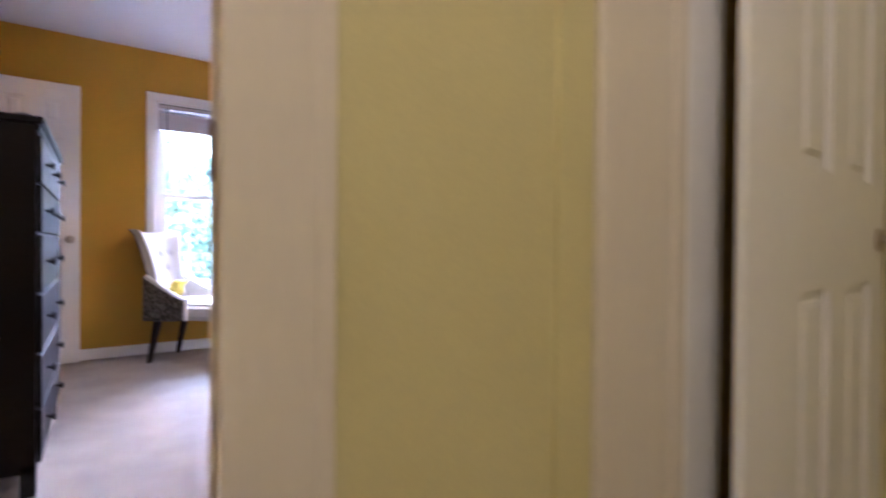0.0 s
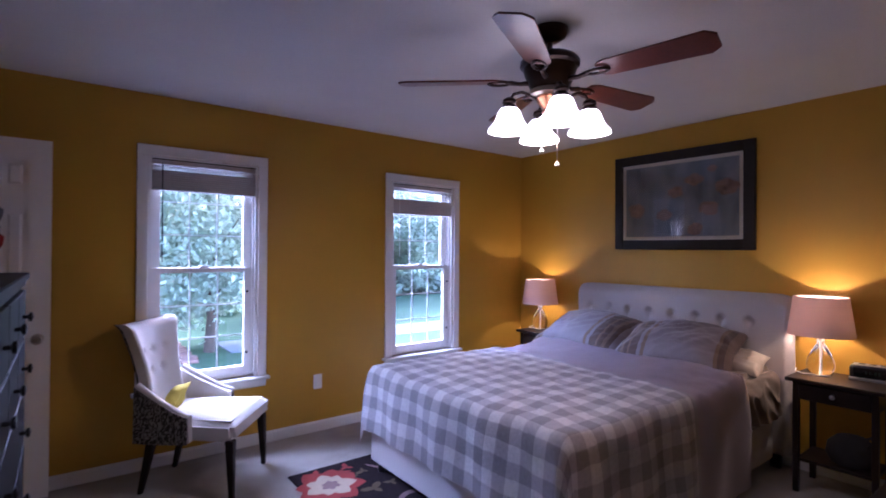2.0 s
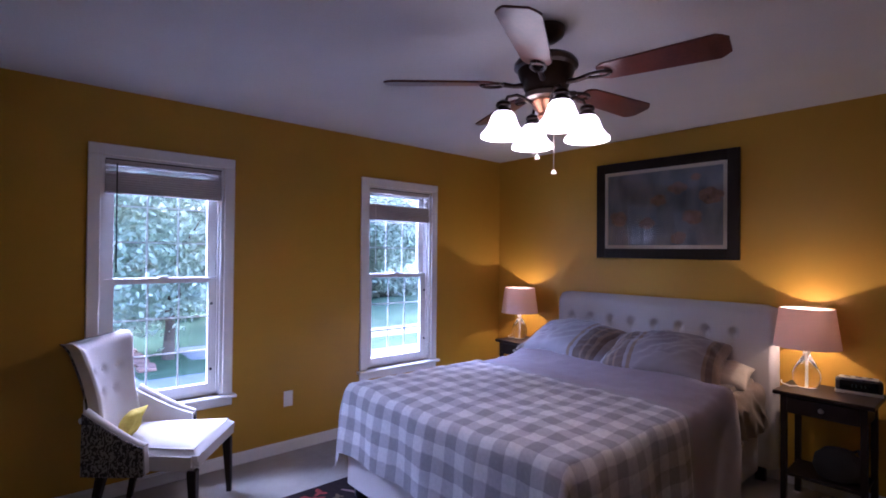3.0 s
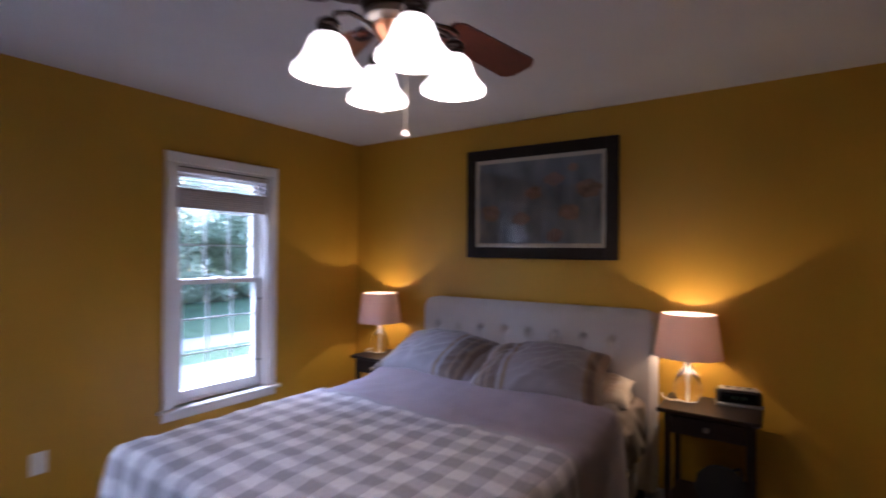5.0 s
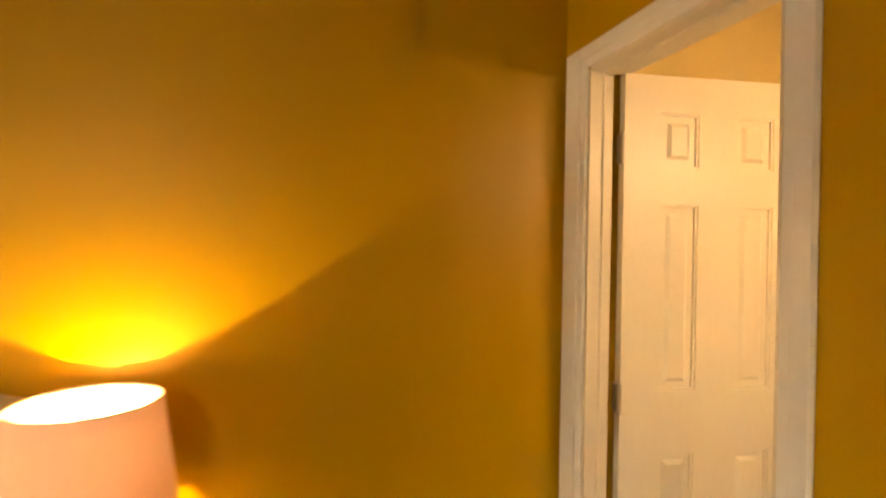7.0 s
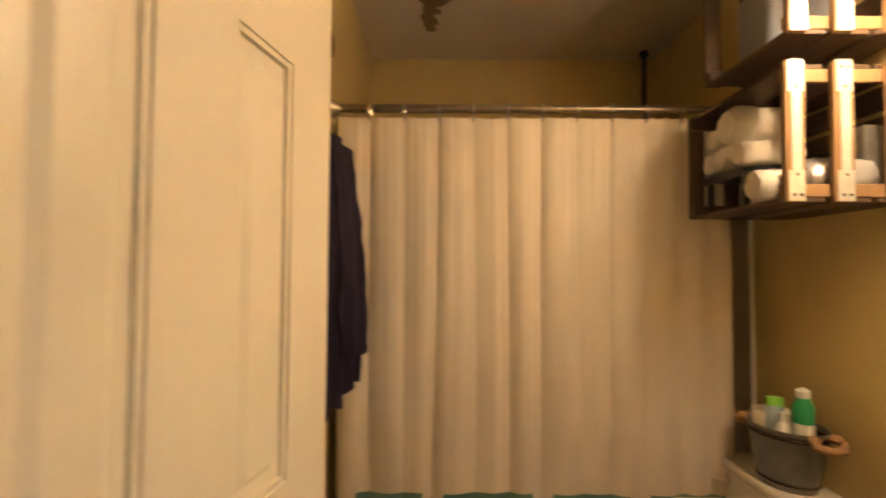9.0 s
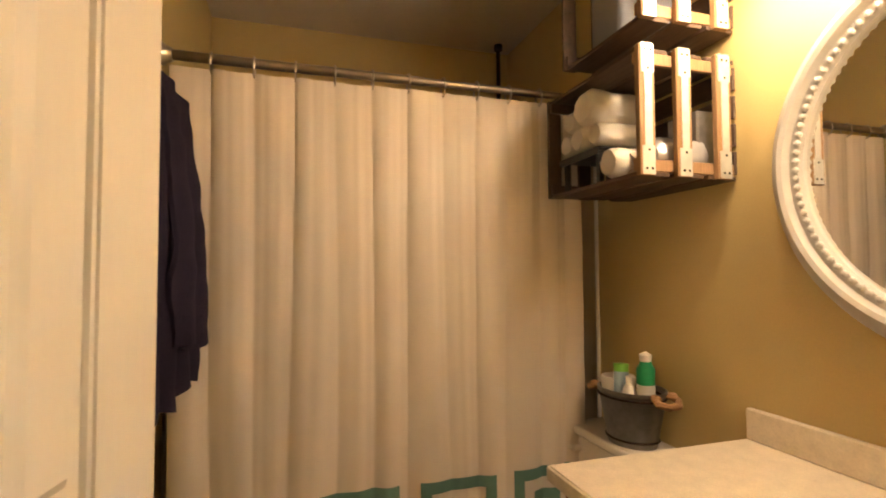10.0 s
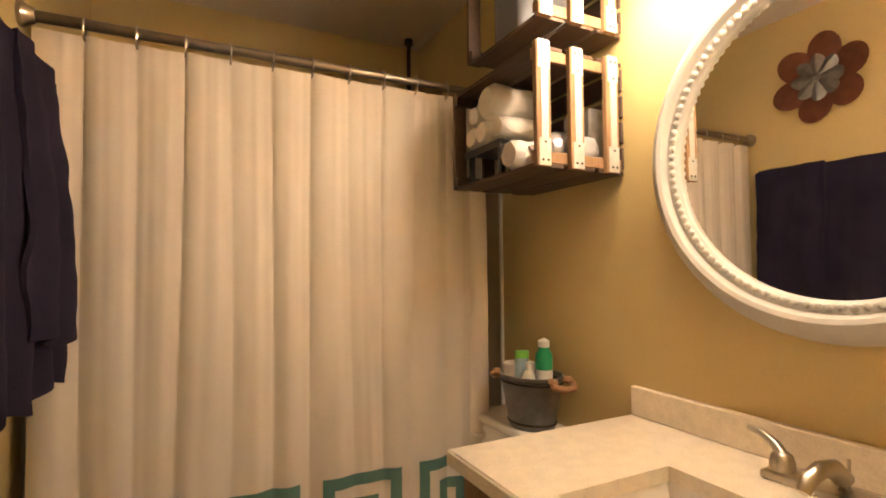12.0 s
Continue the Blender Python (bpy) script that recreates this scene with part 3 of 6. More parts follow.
bdoor = tagged(new("door_2"), "cream six-panel bathroom door standing open against the wall", kind="structure")
bdoor.matrix_world = pose(3.634, 0.544, 0.012, 0, 0, -99.9)
six_panel_leaf(bdoor, 0.647, 2.078, 0.035, [(0.25, 0.890), (1.084, 1.675), (1.790, 1.962)], [(0.121, 0.253), (0.383, 0.518)], "doorpaint")
round_knob(bdoor, 0.588, 0.0, 0.035, 0.974, "nickel")
for z in (0.22, 1.02, 1.80):
    part("hinge", boxes(((-0.012, -0.004, z), (0.004, 0.03, z + 0.09)), bevel=0.002), "nickel", bdoor)
    part("hinge_pin", lathe([(0.006, 0), (0.006, 0.096), (0, 0.098)], 10, (-0.006, -0.006, z - 0.003)), "nickel", bdoor, smooth=True)

# entry doorway and hall
struct("door_frame", boxes(((EJ - 0.010, 0.455, 0), (EJ + 0.010, 0.504, 2.07)), ((EL, 0.455, 0), (EL + 0.018, 0.545, 2.07)), ((EL + 0.018, 0.455, 2.052), (EJ - 0.010, 0.504, 2.07))), "doorpaint", "cream painted jamb of the bedroom doorway")
plate = tagged(obj("strike_plate", boxes(((EJ - 0.0125, 0.482, 0.980), (EJ - 0.010, 0.500, 1.036)), bevel=0.0008), "old_brass"), "dull brass strike plate set in the door jamb", "strike plate")
struct("trim", boxes(((EJ - 0.012, 0.444, 0), (EJ + 0.085, 0.46, 2.13)), ((EJ + 0.074, 0.440, 0), (EJ + 0.095, 0.4438, 2.13)), bevel=0.0018), "doorpaint", "cream casing of the bedroom doorway")
struct("trim", boxes(((EJ + 0.035, 0.515, 0), (EJ + 0.105, 0.527, 2.13)), bevel=0.003), "trim", "white casing of the bedroom doorway")
struct("trim", boxes(((EL - 0.05, 0.442, 0), (EL + 0.012, 0.46, 2.13)), ((EL + 0.012, 0.442, 2.06), (EJ - 0.012, 0.46, 2.13)), bevel=0.003), "doorpaint", "cream casing of the bedroom doorway")
struct("wall_hall_north", boxes(((EJ, 0.455, 0), (0.393, 0.4599, H))), "hall", "olive-beige painted hall wall")
struct("wall_hall_step", boxes(((0.393, 0.448, 0), (0.74, 0.4595, H))), "hall", "olive-beige painted hall wall beside a door")
struct("wall_hall_east", boxes(((1.68, -2.3, 0), (1.78, 0.52, H))), "hall", "olive-beige painted hall wall")
struct("wall_hall_west", boxes(((W - 0.15, -2.4, 0), (W, 0.46, H))), "hall", "olive-beige painted hall wall")
struct("wall_hall_south", boxes(((W, -2.4, 0), (2.1, -2.3, H))), "hall", "olive-beige painted hall wall")
struct("wall_next_room", boxes(((2.0, -2.3, 0), (2.1, 0.52, H))), "hall", "plain painted wall of the next room")
struct("trim", boxes(((0.464, 0.432, 0), (0.495, 0.448, 2.13)), ((0.495, 0.437, 0), (0.655, 0.448, 2.13)), ((0.655, 0.431, 0), (0.690, 0.448, 2.13)), bevel=0.003), "doorpaint", "cream casing of the hall doorway")
struct("door_frame", boxes(((0.694, 0.434, 0), (0.815, 0.458, 2.10)), ((0.730, 0.356, 0), (0.858, 0.374, 2.10)), bevel=0.003), "trim", "white jamb of the hall doorway")
hdoor = tagged(new("door_3"), "glossy white six-panel door standing open off the hall", kind="structure")
hdoor.matrix_world = pose(0.864, 0.362, 0.012, 0, 0, 3)
six_panel_leaf(hdoor, 0.76, 2.04, 0.035, [(0.25, 0.825), (1.068, 1.672), (1.785, 1.955)], [(0.118, 0.300), (0.430, 0.620)], "trim")
round_knob(hdoor, 0.70, 0.0, 0.035, 0.93, "nickel")
# unseen fixture, invented to carry the added hall bulb
hl = thing("unseen_hall_light", (-0.30, -0.75, H), 0, "unseen round frosted ceiling light added to light the hall", "ceiling light")
part("base", lathe([(0.12, -0.03), (0.12, 0)], 24), "nickel", hl, smooth=True)
part("diffuser", shell([(0.11, -0.03), (0.10, -0.07), (0.06, -0.10), (0.001, -0.11)], 24), "bulbglass", hl, smooth=True)


# ---- bedroom things ----
def wob(x, y, z, k, s):
    return noise.noise(Vector((x * k + s, y * k - s, z * k + 2 * s)))


# bed: frame, headboard, mattress; bedding lies on it as things of its own
BX0, BX1, BY0, BY1, TOP = 1.50, 3.66, 2.26, 3.80, 0.665
bed = thing("bed", (0, 0, 0), 0, "pale linen upholstered bed with a button-tufted headboard", "bed")
part("foot_rail", boxes(((BX0 - 0.05, BY0 - 0.03, 0.07), (BX0, BY1 + 0.03, 0.335)), bevel=0.014, segs=3), "linen", bed, smooth=True)
for y0 in (BY0 - 0.03, BY1 - 0.02):
    part("side_rail", boxes(((BX0 + 0.002, y0, 0.07), (BX1, y0 + 0.05, 0.335)), bevel=0.012, segs=3), "linen", bed, smooth=True)
for x in (BX0 - 0.01, BX1 - 0.3):
    for y in (BY0 + 0.05, BY1 - 0.05):
        part("foot", lathe([(0.022, 0), (0.030, 0.07)], 14, (x, y, 0.01 if x < 2.3 else 0.0)), "black", bed, smooth=True)
part("slat_base", boxes(((BX0 + 0.005, BY0 + 0.025, 0.22), (BX1 - 0.01, BY1 - 0.025, 0.30))), "darkwood", bed)
TUFTS = [2.385 + 0.190 * i for i in range(8)]


def head_front(u, v):
    y = 2.135 + 1.735 * u
    z = 0.10 + 1.08 * v
    edge = min(u, 1 - u) * 1.735
    x = 3.668 + 0.03 * max(0, 1 - edge / 0.04) ** 2 + 0.045 * max(0, (v - 0.93) / 0.07) ** 2
    for row, zz in ((0, 0.978), (1, 0.80)):
        for ty in TUFTS:
            d2 = ((y - ty - 0.096 * row) / 0.024) ** 2 + ((z - zz) / 0.027) ** 2
            x += 0.036 * math.exp(-d2)
            d3 = ((y - ty - 0.096 * row) / 0.010) ** 2 + ((z - zz + 0.05) / 0.05) ** 2
            x += 0.005 * math.exp(-d3)
    zz = z - 0.03 * max(0, 1 - edge / 0.10) ** 2 * v
    return (x + 0.003 * wob(x, y, z, 5, 3), y, zz)


part("headboard", slab(sheet(head_front, 300, 150), (0.07, 0, 0)), "linen", bed, smooth=True)
for ty in TUFTS:
    part("button", lathe([(0.0, -0.006), (0.009, -0.003), (0.011, 0.002), (0.008, 0.008)], 12, (3.705, ty, 0.978), "x"), "linen", bed, smooth=True)
for y in (2.2, 3.74):
    part("headboard_leg", boxes(((3.69, y, 0), (3.73, y + 0.06, 0.12))), "darkwood", bed)
part("mattress", boxes(((BX0 + 0.03, BY0, 0.30), (BX1, BY1, TOP - 0.02)), bevel=0.05, segs=4), "sheet", bed, "tan fitted sheet, wrinkled at the corner", True)


def over_bed(x, y, lift, flare, hem_wave):
    """Lays flat cloth coordinates over the mattress: past an edge the cloth turns down."""
    ex = max(0.0, (BX0 - 0.03) - x)
    ey0, ey1 = max(0.0, (BY0 - 0.03) - y), max(0.0, y - (BY1 + 0.03))
    ey = max(ey0, ey1)
    px, py = max(x, BX0 - 0.03), min(max(y, BY0 - 0.03), BY1 + 0.03)
    drop = math.hypot(ex, ey)
    r = 0.05
    down = drop - r * (1 - math.exp(-drop / r)) * 0.6
    out = r * (1 - math.exp(-drop / r)) * 0.8 + flare * drop
    dx, dy = (ex / drop, ey / drop) if drop else (0, 0)
    sgn = -1 if ey0 > 0 else 1
    w = hem_wave * min(1, drop / 0.25) * (math.sin(x * 17 + 0.6 * math.sin(y * 9)) if ey > ex else math.sin(y * 15 + 0.7 * math.sin(x * 8)))
    edge = min(1.0, min(x - BX0 + 0.03, y - BY0 + 0.03, BY1 + 0.03 - y) / 0.30) if not drop else 0
    z = TOP + lift - down + 0.012 * wob(x, y, 0, 3.0, 7) + 0.010 * wob(x, y, 0, 9.0, 2) + 0.006 * wob(x, y, 0, 21.0, 5) - 0.016 * (1 - max(0, edge)) ** 2 * (0 if drop else 1) - (0.016 if drop else 0)
    return (px - dx * (out + w), py + sgn * dy * (out + w), z)


def lay_cloth(name, x0, x1, y0, y1, lift, material, label, nu, nv, flare=0.10, wave=0.012, shape=None, puff=0.0):
    def at(u, v):
        x, y = x0 + (x1 - x0) * u, y0 + (y1 - y0) * v
        if shape:
            x, y = shape(x, y, u, v)
        p = over_bed(x, y, lift, flare, wave)
        return (p[0], p[1], max(p[2] + puff * math.exp(-((u - 0.93) / 0.13) ** 2), 0.045))

    def flat(u, v):
        x, y = x0 + (x1 - x0) * u, y0 + (y1 - y0) * v
        return shape(x, y, u, v) if shape else (x, y)
    bm = sheet(at, nu, nv, flat)
    bmesh.ops.solidify(bm, geom=list(bm.faces), thickness=-0.008)
    ob = tagged(obj(name, bm, material, True), label, name.replace("_", " "))

    def hem(u, v):
        p = at(0.978 + 0.022 * u, v)
        return (p[0], p[1], p[2] + 0.0035)
    part("hem", thicken(sheet(hem, 3, nv), 0.002), material, ob, smooth=True)
    return ob


lay_cloth("coverlet", 1.95, 3.26, BY0 - 0.70, BY1 + 0.45, 0.030, "duvet", "plain mauve-grey coverlet spread over the bed, creased", 60, 110, 0.06, 0.012,
          lambda x, y, u, v: (x - 0.30 * max(0, 0.6 - v) * u + 0.015 * math.sin(11 * v + 1) * u, y), 0.035)
lay_cloth("check_blanket", 1.035, 2.53, BY0 - 0.70, BY1 + 0.42, 0.045, "plaid", "grey and white buffalo-check blanket over the foot of the bed", 84, 120, 0.09, 0.013,
          lambda x, y, u, v: (x + 0.10 * (v - 0.5) * u + 0.012 * math.sin(9 * v) * u, y))


def rumpled(u, v):
    """Tan sheet pulled over the near head corner and hanging in slanting creases."""
    x, y = 3.14 + 0.50 * u, BY0 - 0.34 + 0.75 * v
    p = over_bed(x, y, 0.012, 0.03, 0.006)
    hang = max(0.0, BY0 - y)
    crease = abs(wob(x * 1.0 + 0.7 * y, 0.35 * y - 0.3 * x, 0, 8, 6))
    k = 0.018 * (1 - 2.6 * crease) * (0.4 + min(1, hang * 6))
    return (p[0], p[1] - (k if hang > 0 else 0.3 * k), p[2] + (0.8 * k + 0.03 * math.sin(math.pi * min(1, v * 1.6)) if hang == 0 else 0))


bed_sheet = sheet(rumpled, 56, 70)
bmesh.ops.solidify(bed_sheet, geom=list(bed_sheet.faces), thickness=-0.004)
tagged(obj("bed_sheet", bed_sheet, "sheet", True), "tan bed sheet rumpled over the mattress corner", "bed sheet")


def pillow(name, at, size, turn, tilt, material, label, seed):
    L, Wd, T = size
    bm = bmesh.new()
    nu, nv = 64, 44

    def top(sign):
        def fn(u, v):
            a, b = 2 * u - 1, 2 * v - 1
            full = max(0, (1 - abs(a) ** 2.6) * (1 - abs(b) ** 2.6)) ** 0.5
            px = a * L / 2 * (1 - 0.06 * (1 - b * b) * abs(a))
            py = b * Wd / 2 * (1 - 0.08 * (1 - a * a) * abs(b))
            edge_d = min(1 - abs(a), 1 - abs(b))
            pz = sign * T / 2 * full + sign * 0.022 * full * wob(px, py, sign, 5, seed) + sign * 0.014 * full * math.sin(px * 24 + 13 * py + 4 * wob(px, py, 0, 5, seed)) * math.exp(-3 * edge_d)
            pz += sign * 0.009 * full * (1 - abs(wob(px * 0.5 + py * 0.5, py * 1.2 - px, 0, 9, seed + 4)) * 3) + sign * 0.006 * full * wob(px, py * 2, 0, 22, seed)
            return (px + 0.02 * wob(b, a, 0, 1.3, seed), py + 0.025 * wob(a, b, 0, 1.6, seed + 1), pz - 0.05 * a * a * (0.6 + 0.4 * math.sin(seed)))
        return fn
    sheet(top(1), nu, nv, lambda u, v: (u, v), bm)
    sheet(top(-1), nu, nv, lambda u, v: (u, v), bm)
    bmesh.ops.remove_doubles(bm, verts=bm.verts, dist=0.0008)
    ob = obj(name, bm, material, True)
    ob.matrix_world = pose(*at, 0, 0, 0) @ pose(0, 0, 0, 0, tilt, 0) @ pose(0, 0, 0, 0, 0, turn)
    return tagged(ob, label, "pillow")


pillow("pillow", (3.39, 3.50, 0.800), (0.86, 0.56, 0.25), 85, -20, "stripes", "grey-blue pillow with brown stripes at one end", 3)
pillow("pillow", (3.36, 2.76, 0.795), (0.84, 0.58, 0.25), -82, -22, "stripes", "grey pillow with brown woven stripes, rumpled", 8)
pillow("pillow", (3.47, 2.44, 0.715), (0.44, 0.36, 0.15), 96, -12, "sheet", "tan pillow tucked behind the striped one", 5)

# tall dresser with the television
def drawer_front(parent, y0, y1, z0, z1, x, knobs):
    d = part("drawer", boxes(((x, y0, z0), (x + 0.018, y1, z1)), bevel=0.003), "blackwood", parent)
    for ky in knobs:
        part("knob", lathe([(0.006, 0.0), (0.006, 0.014), (0.015, 0.018), (0.016, 0.026), (0.0, 0.031)], 14, (x + 0.018, ky, (z0 + z1) / 2), "x"), "knob", d, smooth=True)


def dresser(name, at, turn, w, dp, h, rows, label):
    """Origin at the middle of the back's foot; the front looks along +x."""
    d = thing(name, at, turn, label, "dresser", "black-brown bedroom furniture")
    y0, y1 = -w / 2, w / 2
    part("top", boxes(((0, y0 - 0.018, h - 0.026), (dp + 0.022, y1 + 0.018, h)), bevel=0.004), "blackwood", d)
    part("side_panel", boxes(((0.01, y0, 0.09), (dp, y0 + 0.022, h - 0.026))), "blackwood", d)
    part("side_panel", boxes(((0.01, y1 - 0.022, 0.09), (dp, y1, h - 0.026))), "blackwood", d)
    part("back_panel", boxes(((0.0, y0, 0.09), (0.01, y1, h - 0.026))), "blackwood", d)
    part("carcass", boxes(((0.01, y0 + 0.022, 0.09), (dp - 0.006, y1 - 0.022, h - 0.03))), "blackwood", d)
    part("plinth", boxes(((dp - 0.02, y0 + 0.05, 0.075), (dp - 0.002, y1 - 0.05, 0.11))), "blackwood", d)
    for y in (y0, y1 - 0.045):
        for x in (0.0, dp - 0.045):
            part("leg", boxes(((x, y, 0), (x + 0.045, y + 0.045, 0.12)), bevel=0.003), "blackwood", d)
    part("moulding", boxes(((dp, y0 - 0.008, h - 0.05), (dp + 0.012, y1 + 0.008, h - 0.026)), bevel=0.004), "blackwood", d)
    z = h - 0.058
    for hgt, cols in rows:
        cw = (w - 0.05) / cols
        for c in range(cols):
            a, b = y0 + 0.025 + c * cw + 0.004, y0 + 0.025 + (c + 1) * cw - 0.004
            ks = [(a + b) / 2] if cw < 0.42 else [a + (b - a) * 0.24, a + (b - a) * 0.76]
            drawer_front(d, a, b, z - hgt + 0.006, z - 0.003, dp - 0.004, ks)
        z -= hgt
    return d


dresser("tall_dresser", (W + 0.02, 2.805, 0), 0, 1.08, 0.525, 1.365, [(0.18, 3), (0.18, 3), (0.22, 1), (0.22, 1), (0.20, 1), (0.20, 1)], "tall black-brown wooden dresser with small round knobs")
dresser("long_dresser", (1.815, S + 0.02, 0), 90, 1.60, 0.50, 0.945, [(0.17, 4), (0.22, 2), (0.22, 2), (0.20, 2)], "long low black-brown dresser with small knobs")

tv = thing("television", (-0.565, 2.66, 1.365), -3, "black flat-screen television on the tall dresser", "television")
part("cabinet", boxes(((-0.032, -0.43, 0.040), (0.018, 0.43, 0.540)), bevel=0.012, segs=2), "black", tv, smooth=True)
part("rear_bulge", boxes(((-0.075, -0.26, 0.14), (-0.032, 0.26, 0.45)), bevel=0.02, segs=2), "black", tv, smooth=True)
part("screen", boxes(((0.018, -0.405, 0.095), (0.0205, 0.405, 0.505))), "screen", tv, "dark switched-off screen")
part("lower_bezel", boxes(((0.018, -0.43, 0.045), (0.026, 0.43, 0.088)), bevel=0.006), "black", tv)
part("neck", boxes(((-0.035, -0.06, 0.012), (0.0, 0.06, 0.07)), bevel=0.005), "black", tv)
part("foot", boxes(((-0.11, -0.22, 0.0), (0.11, 0.22, 0.014)), bevel=0.005), "black", tv)
part("cable", tube([(-0.08, -0.2, 0.2), (-0.12, -0.26, 0.1), (-0.14, -0.35, 0.02), (-0.12, -0.42, 0.008)], 0.004), "black", tv)


# caps hung on the closet door
def cap(at, turn, tip, crown, brim, label):
    c = thing("baseball_cap", at, 0, label, "cap", "caps on the closet door")
    c.matrix_world = pose(*at, tip, 0, turn)
    prof = [(0.095 * math.cos(a), 0.115 * math.sin(a)) for a in [i * math.pi / 2 / 8 for i in range(9)]]
    part("crown", thicken(shell([(max(r, 0.001), h) for r, h in prof], 22), 0.002), crown, c, smooth=True)

    def visor(u, v):
        a = math.pi * (0.12 + 0.76 * u)
        r = 0.094 + 0.075 * v * math.sin(a)
        return (r * math.cos(a), -r * math.sin(a), -0.028 * v * (0.4 + math.sin(a)) + 0.01 * math.cos(2 * a))
    part("brim", thicken(sheet(visor, 18, 5), 0.003), brim, c, smooth=True)
    part("button", lathe([(0.008, 0.113), (0.006, 0.119), (0, 0.121)], 10), brim, c, smooth=True)


M["grey_cloth"] = mat("pale grey cap cloth", (0.22, 0.23, 0.26), 0.9, fine=300, bump=0.3)
M["black_cloth"] = mat("black cap cloth", (0.02, 0.02, 0.022), 0.9, fine=300, bump=0.3)
M["red_cloth"] = mat("red cap cloth", (0.30, 0.03, 0.03), 0.9, fine=300, bump=0.3)
cap((-0.570, 4.532, 1.72), 0, 62, "grey_cloth", "grey_cloth", "pale grey baseball cap hung on the white door")
cap((-0.565, 4.524, 1.57), 0, 58, "black_cloth", "red_cloth", "black cap with red brim hung on the white door")
hooks = thing("over_door_hook", (-0.57, 4.604, 1.76), 0, "thin metal hook strip on the closet door", "hook")
part("strip", boxes(((-0.012, -0.004, -0.28), (0.012, -0.001, 0.02)), bevel=0.001), "nickel", hooks)
for z in (-0.18, -0.02):
    part("peg", tube([(0, -0.004, z), (0, -0.03, z - 0.005), (0, -0.045, z + 0.02)], 0.004), "nickel", hooks)

# armchair: facing the bed, by the first window
chair = thing("accent_chair", (0.518, 4.335, 0), -37.5, "ivory tufted accent chair with dark scroll-print back", "chair")
# local axes: +x faces forwards, y to its left
SEAT_Z = 0.475


def seat_fn(u, v):
    x = -0.24 + 0.56 * u
    hw = 0.215 + 0.058 * u
    y = (2 * v - 1) * hw
    e = min(u, 1 - u, v, 1 - v)
    return (x, y, SEAT_Z - 0.012 - 0.035 * math.exp(-e * 22) + 0.03 * (1 - (2 * u - 1) ** 2) * (1 - (2 * v - 1) ** 2))


bm = sheet(seat_fn, 24, 24)
part("seat_cushion", slab(bm, (0, 0, -0.03)), "ivory", chair, smooth=True)
bm = bmesh.new()
made = bmesh.ops.create_cube(bm, size=1)["verts"]
for v in made:
    v.co = Vector((-0.24 if v.co.x < 0 else 0.322, (0.225 if v.co.x < 0 else 0.288) * (1 if v.co.y > 0 else -1), 0.335 if v.co.z < 0 else 0.458))
bmesh.ops.bevel(bm, geom=list(bm.edges), offset=0.032, segments=5, affect="EDGES")
part("seat_frame", bm, "ivory", chair, smooth=True)
BUTTONS = [(-0.11, 0.83), (0.0, 0.83), (0.11, 0.83), (-0.055, 0.71), (0.055, 0.71)]


def back_width(z):
    k = (z - 0.40) / 0.60
    return 0.225 - 0.045 * math.sin(math.pi * min(1, max(0, k)) * 0.95) + 0.085 * max(0, k - 0.45) ** 1.2


def back_fn(offset, dimple):
    def fn(u, v):
        z = 0.40 + 0.60 * v
        hw = back_width(z)
        a = 2 * u - 1
        y = a * hw
        x = -0.235 - 0.13 * (v ** 1.3) + 0.075 * abs(a) ** 2.5 * (0.7 + 0.5 * v) + offset - 0.030 * max(0, (abs(a) - 0.84) / 0.16) ** 2 - 0.026 * max(0, (v - 0.93) / 0.07) ** 2
        z2 = z + 0.016 * abs(a) ** 3 * v ** 4 - 0.006 * (1 - a * a) * v
        if dimple:
            for by, bz in BUTTONS:
                x -= 0.016 * math.exp(-((y - by) / 0.022) ** 2 - ((z - bz) / 0.022) ** 2)
        return (x, y, z2)
    return fn


part("backrest", slab(sheet(back_fn(0.0, True), 48, 56), (-0.055, 0, 0)), "ivory", chair, smooth=True)
part("back_panel", slab(sheet(back_fn(-0.057, False), 24, 24), (-0.012, 0, 0)), "damask", chair, "dark scroll-print outer back", True)
for by, bz in BUTTONS:
    p = back_fn(0, True)((by / back_width(bz) + 1) / 2, (bz - 0.40) / 0.60)
    part("button", lathe([(0.0, 0.006), (0.008, 0.004), (0.010, 0.0)], 10, p, "x"), "ivory", chair, smooth=True)
for side in (1, -1):
    def arm(outer):
        def fn(u, v):
            x = -0.262 + 0.33 * u
            hi = 0.492 + 0.165 * (1 - u) ** 1.25
            lo = 0.335 + 0.010 * u ** 2.5
            z = lo + (hi - lo) * v
            y = side * (0.232 + 0.040 * u + outer * (0.058 - 0.018 * v) - 0.014 * (1 - v))
            return (x, y, z)
        return fn
    part("armrest", thicken(sheet(arm(0.0), 16, 10), 0.034 * side), "ivory", chair, smooth=True)
    part("arm_panel", thicken(sheet(arm(1.0), 16, 10), 0.012 * side), "damask", chair, "dark scroll-print outer arm", True)
    crest = [(-0.262 + 0.33 * u / 12, side * (0.252 + 0.040 * u / 12), 0.490 + 0.165 * (1 - u / 12) ** 1.25) for u in range(13)]
    part("arm_crest", tube(crest, [0.027 - 0.009 * u / 12 for u in range(13)], 10), "ivory", chair, smooth=True)
